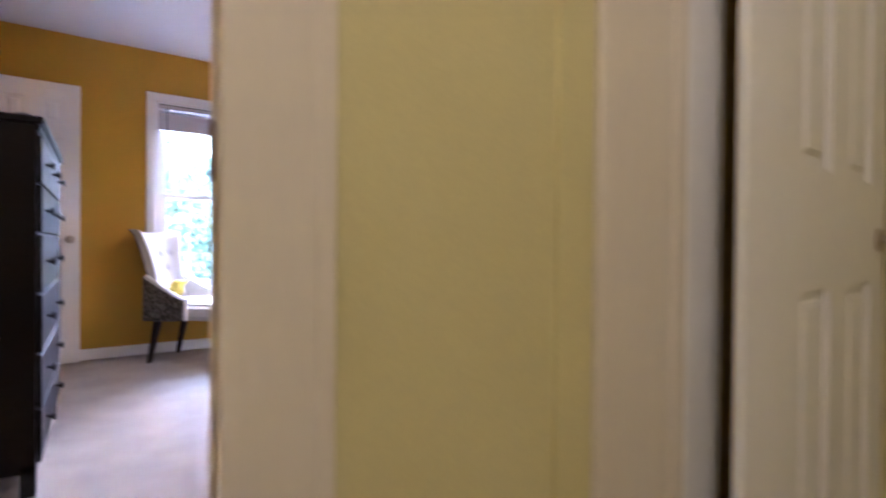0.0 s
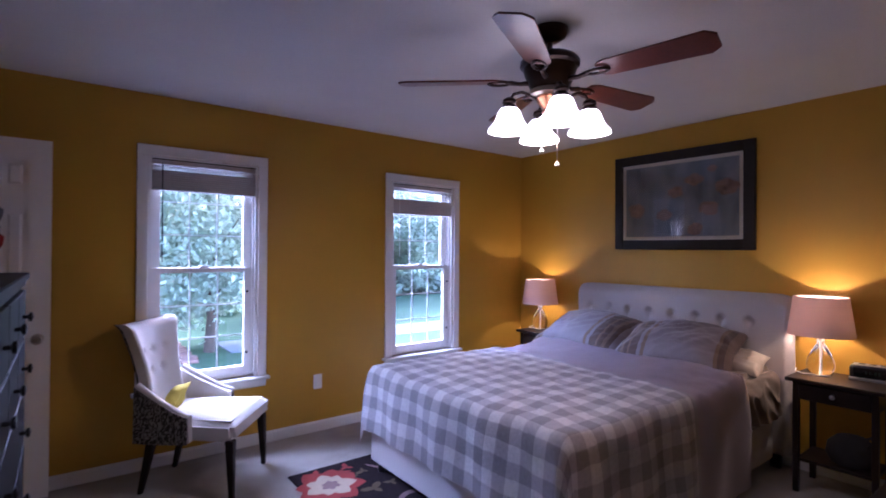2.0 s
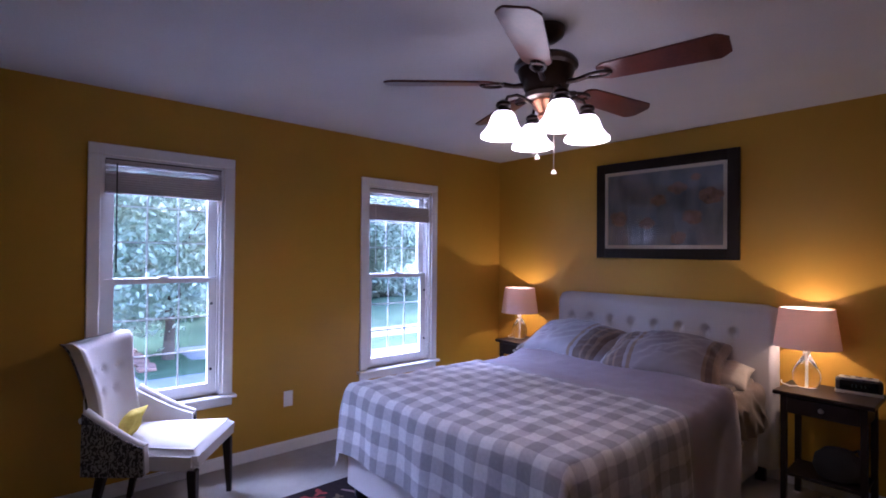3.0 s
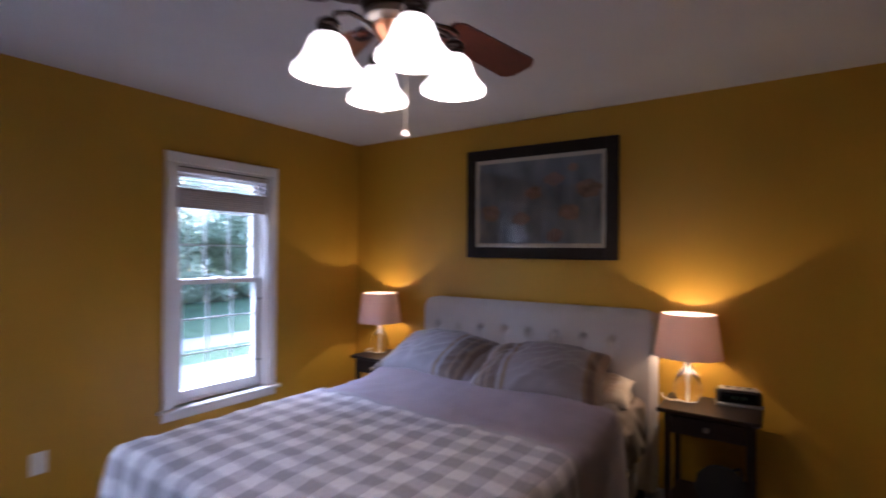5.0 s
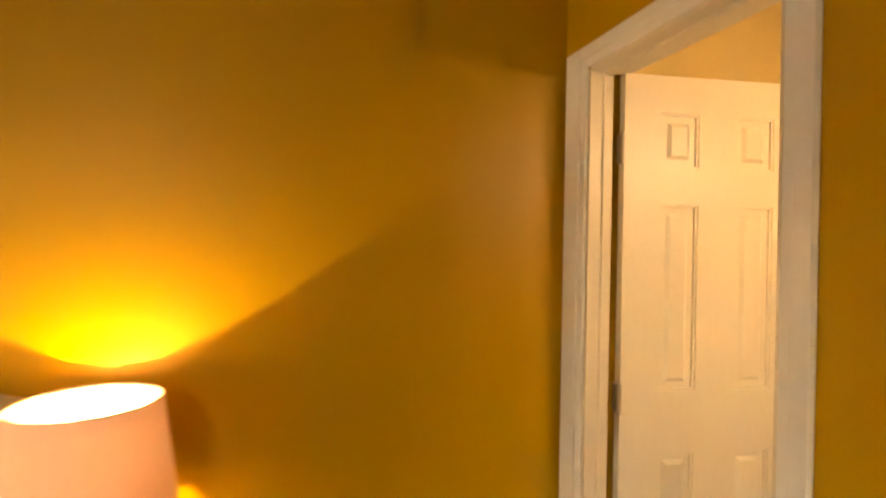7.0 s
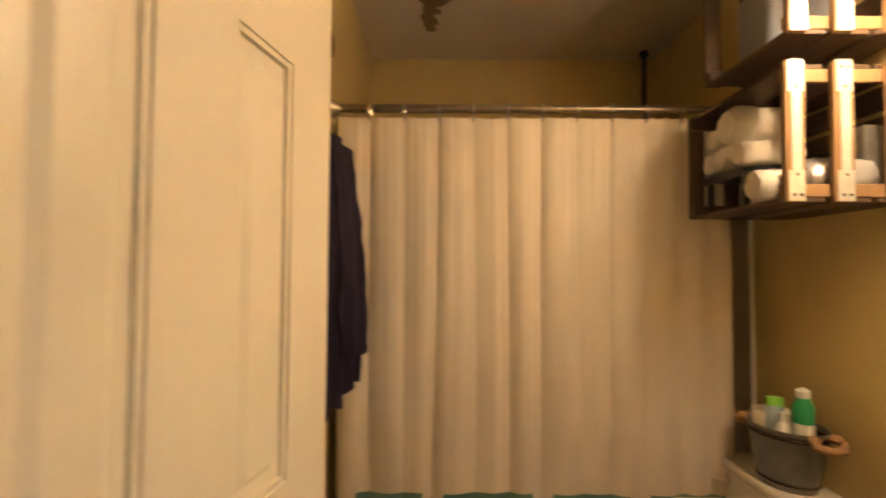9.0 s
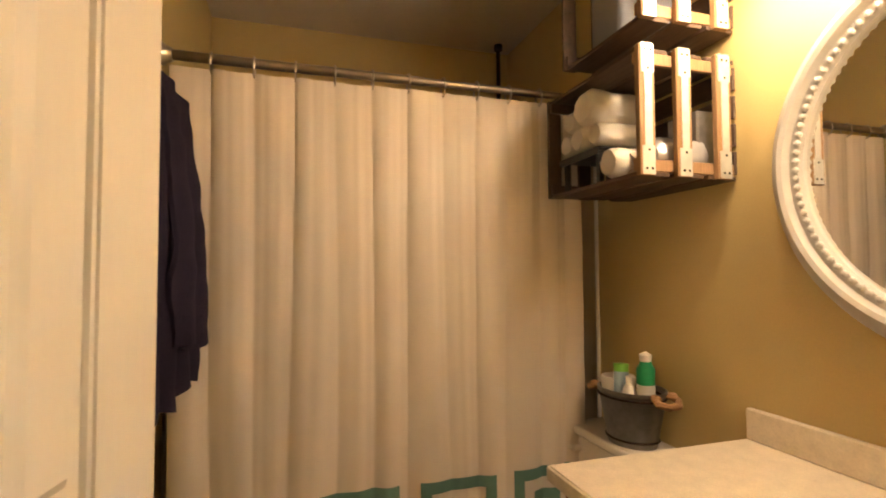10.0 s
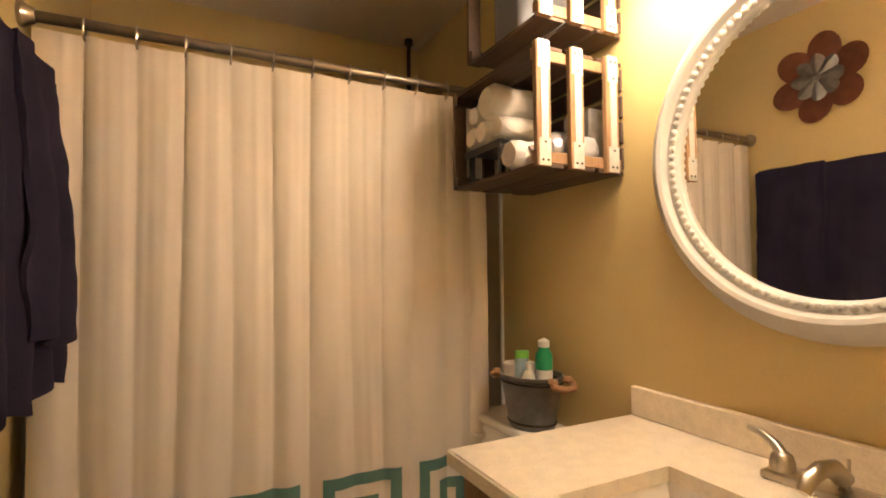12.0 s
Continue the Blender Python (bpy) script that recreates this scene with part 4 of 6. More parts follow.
for x, y, kx, ky in ((0.285, 0.245, 0.015, 0.008), (0.285, -0.245, 0.015, -0.008), (-0.205, 0.185, -0.070, 0.005), (-0.205, -0.185, -0.070, -0.005)):
    bm = bmesh.new()
    made = bmesh.ops.create_cube(bm, size=1)["verts"]
    for v in made:
        r = 0.025 if v.co.z > 0 else 0.014
        lowx, lowy = (kx, ky) if v.co.z < 0 else (0, 0)
        v.co = Vector((x + lowx + (r if v.co.x > 0 else -r), y + lowy + (r if v.co.y > 0 else -r), 0.345 if v.co.z > 0 else 0.0))
    bmesh.ops.bevel(bm, geom=list(bm.edges), offset=0.004, segments=1, affect="EDGES")
    part("leg", bm, "darkwood", chair)
pc = pillow("cushion", (0.315, 4.295, 0.565), (0.17, 0.15, 0.07), 0, 0, "yellow", "small yellow print cushion lying on the chair", 4)
pc.matrix_world = pose(0.361, 4.297, 0.568, 0, 0, -37) @ pose(0, 0, 0, 0, -62, 0)
part("print_flower", thicken(sheet(lambda u, v: ((u - 0.5) * 0.06, (v - 0.5) * 0.06, 0.0362 - 0.012 * ((u - 0.5) ** 2 + (v - 0.5) ** 2) * 4), 6, 6), 0.002), "pinkprint", pc)


# bedside tables
def nightstand(at, label):
    d = thing("nightstand", at, 0, label, "bedside table", "bedside tables")
    part("top", boxes(((-0.19, -0.24, 0.676), (0.19, 0.24, 0.70)), bevel=0.004), "darkwood", d)
    part("apron", boxes(((-0.15, -0.195, 0.565), (0.165, -0.177, 0.676)), ((-0.15, 0.177, 0.565), (0.165, 0.195, 0.676)), ((0.145, -0.177, 0.565), (0.165, 0.177, 0.676))), "darkwood", d)
    dr = part("drawer", boxes(((-0.168, -0.172, 0.572), (-0.148, 0.172, 0.67)), bevel=0.003), "darkwood", d)
    part("knob", lathe([(0.006, 0.0), (0.006, -0.012), (0.014, -0.018), (0.013, -0.026), (0, -0.030)], 14, (-0.168, 0, 0.622), "x"), "nickel", dr, "small metal knob", True)
    for x in (-0.165, 0.135):
        for y in (-0.205, 0.173):
            part("leg", boxes(((x, y, 0), (x + 0.032, y + 0.032, 0.676)), bevel=0.003), "darkwood", d)
    part("shelf", boxes(((-0.15, -0.19, 0.19), (0.15, 0.19, 0.208)), bevel=0.002), "darkwood", d)
    return d


nightstand((3.562, 1.83, 0), "small espresso wood bedside table with one drawer")
nightstand((3.562, 4.135, 0), "small espresso wood bedside table in the corner")


def table_lamp(at, label, group="bedside lamps"):
    d = thing("table_lamp", at, 0, label, "table lamp", group)
    part("base", shell([(0.001, 0.0), (0.052, 0.0), (0.066, 0.02), (0.076, 0.06), (0.070, 0.10), (0.050, 0.145), (0.030, 0.18), (0.020, 0.20), (0.018, 0.215)], 28), "glass", d, "clear glass teardrop base", True).visible_shadow = False
    part("base_pad", lathe([(0.045, 0.004), (0.045, 0.008)], 24), "white", d)
    part("stem", tube([(0, 0, 0.012), (0.003, 0, 0.10), (0, 0, 0.215), (0, 0, 0.26)], 0.006), "white", d)
    part("socket", lathe([(0.020, 0.205), (0.020, 0.225), (0.016, 0.265), (0.0, 0.268)], 16), "white", d, smooth=True)
    part("shade", thicken(shell([(0.177, 0.248), (0.175, 0.262), (0.146, 0.478), (0.145, 0.49)], 40), 0.0015), "shade", d, "pink-beige drum shade, lit from inside", True)
    part("shade_ring", tube([(0.1445 * math.cos(a / 6 * math.pi), 0.1445 * math.sin(a / 6 * math.pi), 0.487) for a in range(13)], 0.002, 6), "nickel", d)
    part("shade_spider", tube([(0, -0.142, 0.486), (0, 0, 0.462), (0, 0.142, 0.486)], 0.0012, 6), "nickel", d)
    part("cord", tube([(-0.04, 0.03, 0.006), (-0.07, 0.07, 0.004), (-0.02, 0.13, 0.004), (0.06, 0.15, 0.004)], 0.003, 6), "white", d)
    return d


table_lamp((3.615, 1.951, 0.70), "bedside lamp with clear glass base, switched on")
table_lamp((3.610, 4.272, 0.70), "bedside lamp in the room corner, switched on")

# taller lamp on the long dresser
dl = thing("table_lamp", (1.22, 0.845, 0.945), 0, "tall lamp with a lit cream shade on the long dresser", "table lamp")
part("base", lathe([(0.075, 0.0), (0.075, 0.014), (0.030, 0.030), (0.020, 0.07), (0.034, 0.16), (0.040, 0.24), (0.026, 0.34), (0.014, 0.40), (0.012, 0.50), (0.0, 0.505)], 28), "bronze", dl, "dark turned metal base", True)
part("socket", lathe([(0.018, 0.50), (0.018, 0.56), (0.0, 0.565)], 16), "nickel", dl, smooth=True)
part("shade", thicken(shell([(0.165, 0.495), (0.163, 0.51), (0.118, 0.735), (0.117, 0.75)], 40), 0.0015), "shade", dl, "cream drum shade, lit from inside", True)
part("shade_spider", tube([(0, -0.115, 0.745), (0, 0, 0.72), (0, 0.115, 0.745)], 0.0012, 6), "nickel", dl)

clock = thing("clock_radio", (3.668, 1.706, 0.70), 9, "black clock radio with silver rim on the bedside table", "clock radio")
part("body", boxes(((-0.035, -0.110, 0.004), (0.055, 0.110, 0.088)), bevel=0.022, segs=3), "black", clock, smooth=True)
part("rim", boxes(((-0.046, -0.112, 0.0), (0.05, 0.112, 0.017)), bevel=0.006, segs=2), "silver", clock, "silver base rim", True)
part("top_plate", boxes(((-0.030, -0.092, 0.0882), (0.045, 0.092, 0.094)), bevel=0.003), "silver", clock, "silver top plate")
part("display", boxes(((-0.0395, -0.088, 0.022), (-0.0352, 0.088, 0.078)), bevel=0.002), "screen", clock, "black display")
for y in (-0.03, -0.012, 0.012, 0.03):
    part("digit_bar", boxes(((-0.0402, y - 0.004, 0.040), (-0.0397, y + 0.004, 0.058))), "digits", clock)
for y in (-0.05, 0.0, 0.05):
    part("button", boxes(((0.0, y - 0.016, 0.0942), (0.018, y + 0.016, 0.098)), bevel=0.0015), "black", clock)
hp = thing("padded_bag", (3.545, 1.78, 0.208), 20, "round black padded bag on the lower shelf", "bag")
part("bag_body", lathe([(0.0, 0.0), (0.10, 0.01), (0.125, 0.06), (0.115, 0.12), (0.07, 0.165), (0.0, 0.175)], 22), "black_cloth", hp, smooth=True)
part("strap", tube([(-0.11, 0, 0.07), (-0.06, -0.09, 0.16), (0.03, -0.1, 0.17), (0.10, -0.03, 0.10)], 0.008), "black_cloth", hp)

# framed painting over the bed
art = thing("framed_picture", (E, 2.955, 1.895), 0, "framed painting of coral flowers on hazy blue-grey", "picture")
art.matrix_world = pose(E - 0.010, 2.955, 1.895, 0.4, -1.0, 0)
PW, PH, F = 0.5735, 0.4065, 0.082
for a, b in (((-PW, -PH), (-PW + F, PH)), ((PW - F, -PH), (PW, PH)), ((-PW + F, -PH), (PW - F, -PH + F)), ((-PW + F, PH - F), (PW - F, PH))):
    part("frame_bar", boxes(((-0.032, a[0], a[1]), (-0.002, b[0], b[1])), bevel=0.007, segs=2), "darkwood", art)
iw, ih = PW - F, PH - F
part("mount", boxes(((-0.020, -iw, -ih), (-0.006, iw, ih))), "mat_board", art)
part("fillet", boxes(((-0.024, -iw, -ih), (-0.0205, -iw + 0.012, ih)), ((-0.024, iw - 0.012, -ih), (-0.0205, iw, ih)), ((-0.024, -iw + 0.012, -ih), (-0.0205, iw - 0.012, -ih + 0.012)), ((-0.024, -iw + 0.012, ih - 0.012), (-0.0205, iw - 0.012, ih))), "mat_board", art)
part("glazing", boxes(((-0.0275, -iw + 0.013, -ih + 0.013), (-0.0262, iw - 0.013, ih - 0.013))), "pane", art, "clear picture glass").visible_shadow = False
part("painting", boxes(((-0.0225, -iw + 0.028, -ih + 0.028), (-0.0202, iw - 0.028, ih - 0.028))), "painting", art)
rng = random.Random(5)
for fy, fz, r in ((0.36, -0.07, 0.075), (0.12, -0.12, 0.06), (0.02, 0.06, 0.06), (-0.13, 0.15, 0.065), (-0.24, -0.08, 0.07), (-0.38, 0.07, 0.08), (-0.14, -0.24, 0.055), (-0.27, 0.22, 0.035)):
    bm = bmesh.new()
    for k in range(6):
        a = k * math.pi / 3 + rng.random()
        cx, cz, rr = fy + 0.55 * r * math.cos(a), fz + 0.42 * r * math.sin(a), r * (0.42 + 0.25 * rng.random())
        ring = [bm.verts.new((-0.0231 - 0.00025 * k, cx + rr * math.cos(t * math.pi / 5) * (1 + 0.2 * rng.random()), cz + 0.7 * rr * math.sin(t * math.pi / 5) * (1 + 0.2 * rng.random()))) for t in range(10)]
        bm.faces.new(ring)
    part("painted_flower", bm, "petal", art)
outlet = thing("wall_outlet", (1.455, N, 0.40), 0, "white double wall outlet under the windows", "wall outlet")
part("plate", boxes(((-0.036, -0.006, -0.058), (0.036, 0, 0.058)), bevel=0.002), "white", outlet)
for z in (-0.022, 0.022):
    part("socket", boxes(((-0.016, -0.0085, z - 0.015), (0.016, -0.006, z + 0.015)), bevel=0.001), "white", outlet)

# ceiling fan with four lit bell shades
fan = thing("ceiling_fan", (FAN_AT[0], FAN_AT[1], H + 0.012), 0, "bronze ceiling fan with mahogany blades and four lit shades", "ceiling fan")
part("canopy", lathe([(0.084, 0.0), (0.084, -0.022), (0.074, -0.050), (0.044, -0.070), (0.012, -0.074)], 28), "bronze", fan, smooth=True)
part("downrod", lathe([(0.012, -0.06), (0.012, -0.16)], 14), "bronze", fan, smooth=True)
part("motor_housing", lathe([(0.02, -0.132), (0.085, -0.137), (0.124, -0.150), (0.138, -0.168), (0.139, -0.186), (0.124, -0.196), (0.122, -0.212), (0.108, -0.250), (0.094, -0.282), (0.088, -0.290), (0.088, -0.30)], 32), "bronze", fan, smooth=True)
part("collar_band", lathe([(0.09, -0.30), (0.094, -0.305), (0.094, -0.322), (0.075, -0.33)], 32), "nickel", fan, "polished metal band", True)
part("light_fitter", lathe([(0.06, -0.328), (0.066, -0.34), (0.05, -0.365), (0.032, -0.385), (0.036, -0.40), (0.02, -0.42), (0.0, -0.425)], 28), "copper", fan, "copper-toned light fitter", True)
for a in (-150, -78, -6, 66, 138):
    q = Matrix.Rotation(radians(a), 4, "Z")
    tilt = Matrix.Rotation(radians(-12), 4, "X")
    ol = []
    for i in range(25):
        s = i / 24
        x = 0.235 + 0.475 * s
        wdt = 0.058 + 0.020 * s - (0.06 * max(0, s - 0.93) / 0.07 * 0.6 if s > 0.93 else 0) - 0.02 * max(0, 0.06 - s) / 0.06
        ol.append((x, wdt))
    outline = ol + [(x, -w) for x, w in reversed(ol)]
    bm = prism(outline, -0.004, 0.004)
    bm.transform(Matrix.Translation((0, 0, -0.253)) @ q @ tilt)
    b = part("blade", bm, "blade", fan)
    bm = tube([(0.09, 0, -0.262), (0.14, 0, -0.266), (0.19, 0, -0.258)], [0.013, 0.010, 0.012], 10)
    bm.transform(q)
    part("blade_arm", bm, "bronze", fan, smooth=True)
    bm = tube([(0.235 + 0.05 * math.cos(t * math.pi / 6), 0.028 * math.sin(t * math.pi / 6), -0.2615) for t in range(13)], 0.007, 8)
    bm.transform(q)
    part("blade_bracket", bm, "bronze", fan, smooth=True)
for a in FAN_SHADES:
    q = Matrix.Rotation(radians(a), 4, "Z")
    bm = tube([(0.04, 0, -0.36), (0.08, 0, -0.327), (0.13, 0, -0.310), (0.17, 0, -0.320), (0.188, 0, -0.350)], 0.0075, 10)
    bm.transform(q)
    arm_ob = part("light_arm", bm, "bronze", fan, smooth=True)
    bm = lathe([(0.012, -0.335), (0.030, -0.347), (0.034, -0.361), (0.026, -0.369), (0.036, -0.378), (0.036, -0.388), (0.0, -0.390)], 20, (0.19, 0, 0))
    bm.transform(q)
    part("socket_cup", bm, "bronze", fan, smooth=True)
    bm = shell([(0.026, -0.384), (0.040, -0.389), (0.051, -0.402), (0.060, -0.426), (0.069, -0.450), (0.084, -0.469), (0.097, -0.483), (0.100, -0.496)], 28, (0.19, 0, 0))
    bm.transform(q)
    part("bell_shade", thicken(bm, 0.003), "bulbglass", fan, "lit frosted glass bell", True)
for x, y, z in ((0.02, -0.03, -0.645), (-0.03, 0.02, -0.58)):
    ch = part("pull_chain", tube([(x, y, -0.44), (x, y, z)], 0.002, 5), "nickel", fan)
    part("pull_knob", lathe([(0.0, 0.012), (0.006, 0.010), (0.010, 0.0), (0.012, -0.006), (0.0, -0.009)], 12, (x, y, z)), "white", ch, smooth=True)

# rug: dark field with flowers and scrolls laid as thin tufted shapes
rug = thing("area_rug", (0, 0, 0), 0, "dark floral rug with red flowers, half under the bed", "rug")
RX0, RX1, RY0, RY1 = 0.962, 2.43, 1.62, 4.035
part("field", boxes(((RX0, RY0, 0.0), (RX1, RY1, 0.011)), bevel=0.003), "rug_dark", rug)
rng = random.Random(11)


def petals(cx, cy, r, count, material, z, wide=0.36, ragged=0.25, start=0.0):
    bm = bmesh.new()
    for k in range(count):
        a = start + 2 * math.pi * k / count + 0.2 * rng.random()
        rr = r * (1 - ragged * rng.random())
        pts = []
        for i in range(9):
            s = i / 8
            w = wide * rr * math.sin(math.pi * min(1, 0.12 + 0.88 * s)) ** 0.7
            pts.append((s * rr, w))
        ol = pts + [(x, -w * (0.9 + 0.2 * rng.random())) for x, w in reversed(pts[:-1])]
        vs = [bm.verts.new((cx + x * math.cos(a) - y * math.sin(a), cy + x * math.sin(a) + y * math.cos(a), z + 0.0001 * k)) for x, y in ol]
        bm.faces.new(vs)
    return bm


def scroll(points, w, z):
    bm = bmesh.new()
    prev = None
    pts = [Vector((x, y, z)) for x, y in points]
    for i, p in enumerate(pts):
        d = (pts[min(i + 1, len(pts) - 1)] - pts[max(0, i - 1)]).normalized()
        nrm = Vector((-d.y, d.x, 0)) * w * (0.35 + 0.65 * math.sin(math.pi * (i + 0.5) / len(pts)))
        cur = (bm.verts.new(p + nrm), bm.verts.new(p - nrm))
        if prev:
            bm.faces.new((prev[0], cur[0], cur[1], prev[1]))
        prev = cur
    return bm


def rug_flower(cx, cy, r, outer, mid, core, start):
    part("woven_flower", petals(cx, cy, r, 8, outer, 0.0118, start=start), outer, rug)
    part("woven_flower", petals(cx, cy, r * 0.68, 7, mid, 0.0128, start=start + 0.3), mid, rug)
    part("woven_flower", petals(cx, cy, r * 0.30, 6, core, 0.0138, start=start), core, rug)


rug_flower(1.13, 3.76, 0.25, "rug_red", "rug_cream", "rug_lilac", 0.3)
rug_flower(1.10, 3.36, 0.14, "rug_lilac", "rug_cream", "rug_red", 0.8)
rug_flower(1.16, 2.42, 0.24, "rug_red", "rug_cream", "rug_olive", 1.1)
rug_flower(1.32, 1.86, 0.18, "rug_red", "rug_lilac", "rug_cream", 0.1)
rug_flower(2.06, 1.92, 0.20, "rug_red", "rug_cream", "rug_lilac", 0.6)
for x0, y0, bend, length, m, w in ((0.96, 3.02, 0.30, 0.75, "rug_lilac", 0.022), (1.00, 2.96, 0.34, 0.72, "rug_red", 0.030), (0.96, 2.90, 0.36, 0.8, "rug_cream", 0.012), (1.25, 3.45, -0.25, 0.4, "rug_olive", 0.035), (1.05, 2.72, -0.3, 0.45, "rug_olive", 0.04),
                                   (1.30, 3.25, 0.2, 0.35, "rug_lilac", 0.02), (0.98, 2.15, 0.2, 0.5, "rug_cream", 0.012), (1.5, 2.05, 0.25, 0.5, "rug_olive", 0.035), (1.75, 1.85, 0.2, 0.5, "rug_cream", 0.014), (1.8, 1.78, 0.22, 0.5, "rug_red", 0.025), (1.45, 3.9, -0.2, 0.3, "rug_lilac", 0.018), (0.94, 3.5, 0.1, 0.25, "rug_olive", 0.03)):
    pts = [(x0 + length * s / 16, y0 + bend * math.sin(math.pi * 0.8 * s / 16) - 0.15 * (s / 16) ** 2) for s in range(17)]
    part("woven_scroll", scroll(pts, w, 0.0116 + 0.0004 * rng.random()), m, rug)
for k in range(84):
    x, y = rng.uniform(RX0 + 0.08, 1.52) if k < 56 else rng.uniform(1.5, RX1 - 0.1), rng.uniform(RY0 + 0.08, RY1 - 0.08) if k < 56 else rng.uniform(RY0 + 0.06, 2.15)
    part("woven_leaf", petals(x, y, rng.uniform(0.05, 0.10), 3, "", 0.0113, 0.28, 0.5, rng.uniform(0, 6)), rng.choice(["rug_olive", "rug_olive", "rug_olive", "rug_lilac", "rug_red"]), rug)


# ---- setting: bathroom ----
BE, BW, BN, BS = 3.722, 2.235, 0.52, -1.850
struct("wall_bath_east", boxes(((BE, BS, 0), (BE + 0.08, BN - 0.001, H))), "khaki", "khaki painted bathroom wall with a towel bar")
struct("wall_bath_west", boxes(((2.102, BS, 0), (BW, BN - 0.001, H))), "khaki", "khaki painted bathroom wall behind the mirror")
struct("wall_bath_south", boxes(((2.102, BS - 0.1, 0), (BE + 0.08, BS, H))), "khaki", "khaki painted wall over the bathtub")
struct("wall_bath_north", boxes(((BW, BN - 0.004, 0), (BJ0 - 0.014, BN - 0.0005, H)), ((BJ0 - 0.014, BN - 0.004, BTOP + 0.014), (BE, BN - 0.0005, H))), "khaki", "khaki painted bathroom wall round the door")
struct("floor_bath", boxes(((BW, BS, 0.0), (BE, BN, 0.006))), "concrete", "pale bathroom floor")


def stained_ceiling():
    m = mat("bathroom ceiling paint", (0.76, 0.69, 0.62), 0.8, vary=0.05, fine=90, bump=0.3)
    n, l = m.node_tree.nodes, m.node_tree.links
    mp = coords(n, l, 1, 1, 0)
    ns = n.new("ShaderNodeTexNoise")
    ns.inputs["Scale"].default_value, ns.inputs["Detail"].default_value = 16, 3
    l.new(mp.outputs[0], ns.inputs["Vector"])
    warp = n.new("ShaderNodeVectorMath")
    warp.operation = "MULTIPLY_ADD"
    warp.inputs[1].default_value = (0.10, 0.10, 0)
    l.new(ns.outputs[1], warp.inputs[0]), l.new(mp.outputs[0], warp.inputs[2])
    masks = []
    for cx, cy, rx, ry in ((3.425, -1.195, 0.075, 0.085), (3.455, -1.36, 0.035, 0.13)):
        off = n.new("ShaderNodeMapping")
        off.inputs["Location"].default_value, off.inputs["Scale"].default_value = (-cx / rx, -cy / ry, 0), (1 / rx, 1 / ry, 0)
        l.new(warp.outputs[0], off.inputs["Vector"])
        ln = n.new("ShaderNodeVectorMath")
        ln.operation = "LENGTH"
        l.new(off.outputs[0], ln.inputs[0])
        ls = math_node(n, "LESS_THAN", _1=1.0)
        l.new(ln.outputs["Value"], ls.inputs[0])
        masks.append(ls)
    mx = math_node(n, "MAXIMUM")
    l.new(masks[0].outputs[0], mx.inputs[0]), l.new(masks[1].outputs[0], mx.inputs[1])
    mixc = n.new("ShaderNodeMix")
    mixc.data_type = "RGBA"
    b = n["Principled BSDF"]
    old = b.inputs["Base Color"].links[0].from_socket
    l.new(mx.outputs[0], mixc.inputs["Factor"])
    l.new(old, mixc.inputs["A"])
    mixc.inputs["B"].default_value = (0.22, 0.155, 0.10, 1)
    l.new(mixc.outputs["Result"], b.inputs["Base Color"])
    return m


struct("ceiling_bath", boxes(((BW, BS, H - 0.006), (BE, BN - 0.005, H - 0.0005))), stained_ceiling(), "white bathroom ceiling with a brown peeling patch")
struct("trim", boxes(((BW, -1.045, 0.5), (BW + 0.012, -1.030, 1.93)), bevel=0.003), "trim", "white edge trim of the bath surround")
struct("bath_surround", boxes(((BW, BS + 0.0005, 0.5), (BW + 0.006, -1.046, 1.90)), ((BE - 0.006, BS + 0.0005, 0.5), (BE, -1.046, 1.90)), ((BW + 0.006, BS + 0.0005, 0.5), (BE - 0.006, BS + 0.006, 1.90))), "liner", "tan bath surround panels")
tubthing = thing("bathtub", ((BW + BE) / 2, -1.405, 0.006), 0, "white bathtub behind the shower curtain", "bathtub")
hw = (BE - BW) / 2 - 0.008
part("rim", boxes(((-hw, -0.44, 0.42), (hw, -0.36, 0.47)), ((-hw, 0.33, 0.42), (hw, 0.39, 0.47)), ((-hw, -0.36, 0.42), (-hw + 0.09, 0.33, 0.47)), ((hw - 0.09, -0.36, 0.42), (hw, 0.33, 0.47)), bevel=0.012, segs=2), "porcelain", tubthing, smooth=True)
part("apron", boxes(((-hw, 0.35, 0), (hw, 0.385, 0.42))), "porcelain", tubthing)
part("basin", boxes(((-hw, -0.43, 0.0), (hw, 0.35, 0.10))), "porcelain", tubthing)

# shower rod, rings, curtain
CY, RODZ = -0.936, 1.936
rod = thing("curtain_rod", (0, CY, RODZ), 0, "brushed nickel shower curtain rod", "curtain rod")
part("pole", tube([(BW + 0.005, 0, 0), (BE - 0.005, 0, 0)], 0.0125, 16), "rod", rod, smooth=True)
part("pole_sleeve", tube([(2.95, 0, 0), (BE - 0.02, 0, 0)], 0.0145, 16), "rod", rod, smooth=True)
for x, s in ((BW, 1), (BE, -1)):
    part("flange", lathe([(0.032, 0), (0.032, s * 0.010), (0.024, s * 0.020), (0.019, s * 0.034)], 22, (x, 0, 0), "x"), "nickel", rod, smooth=True)
RINGS = [2.30 + 0.117 * i for i in range(12)]


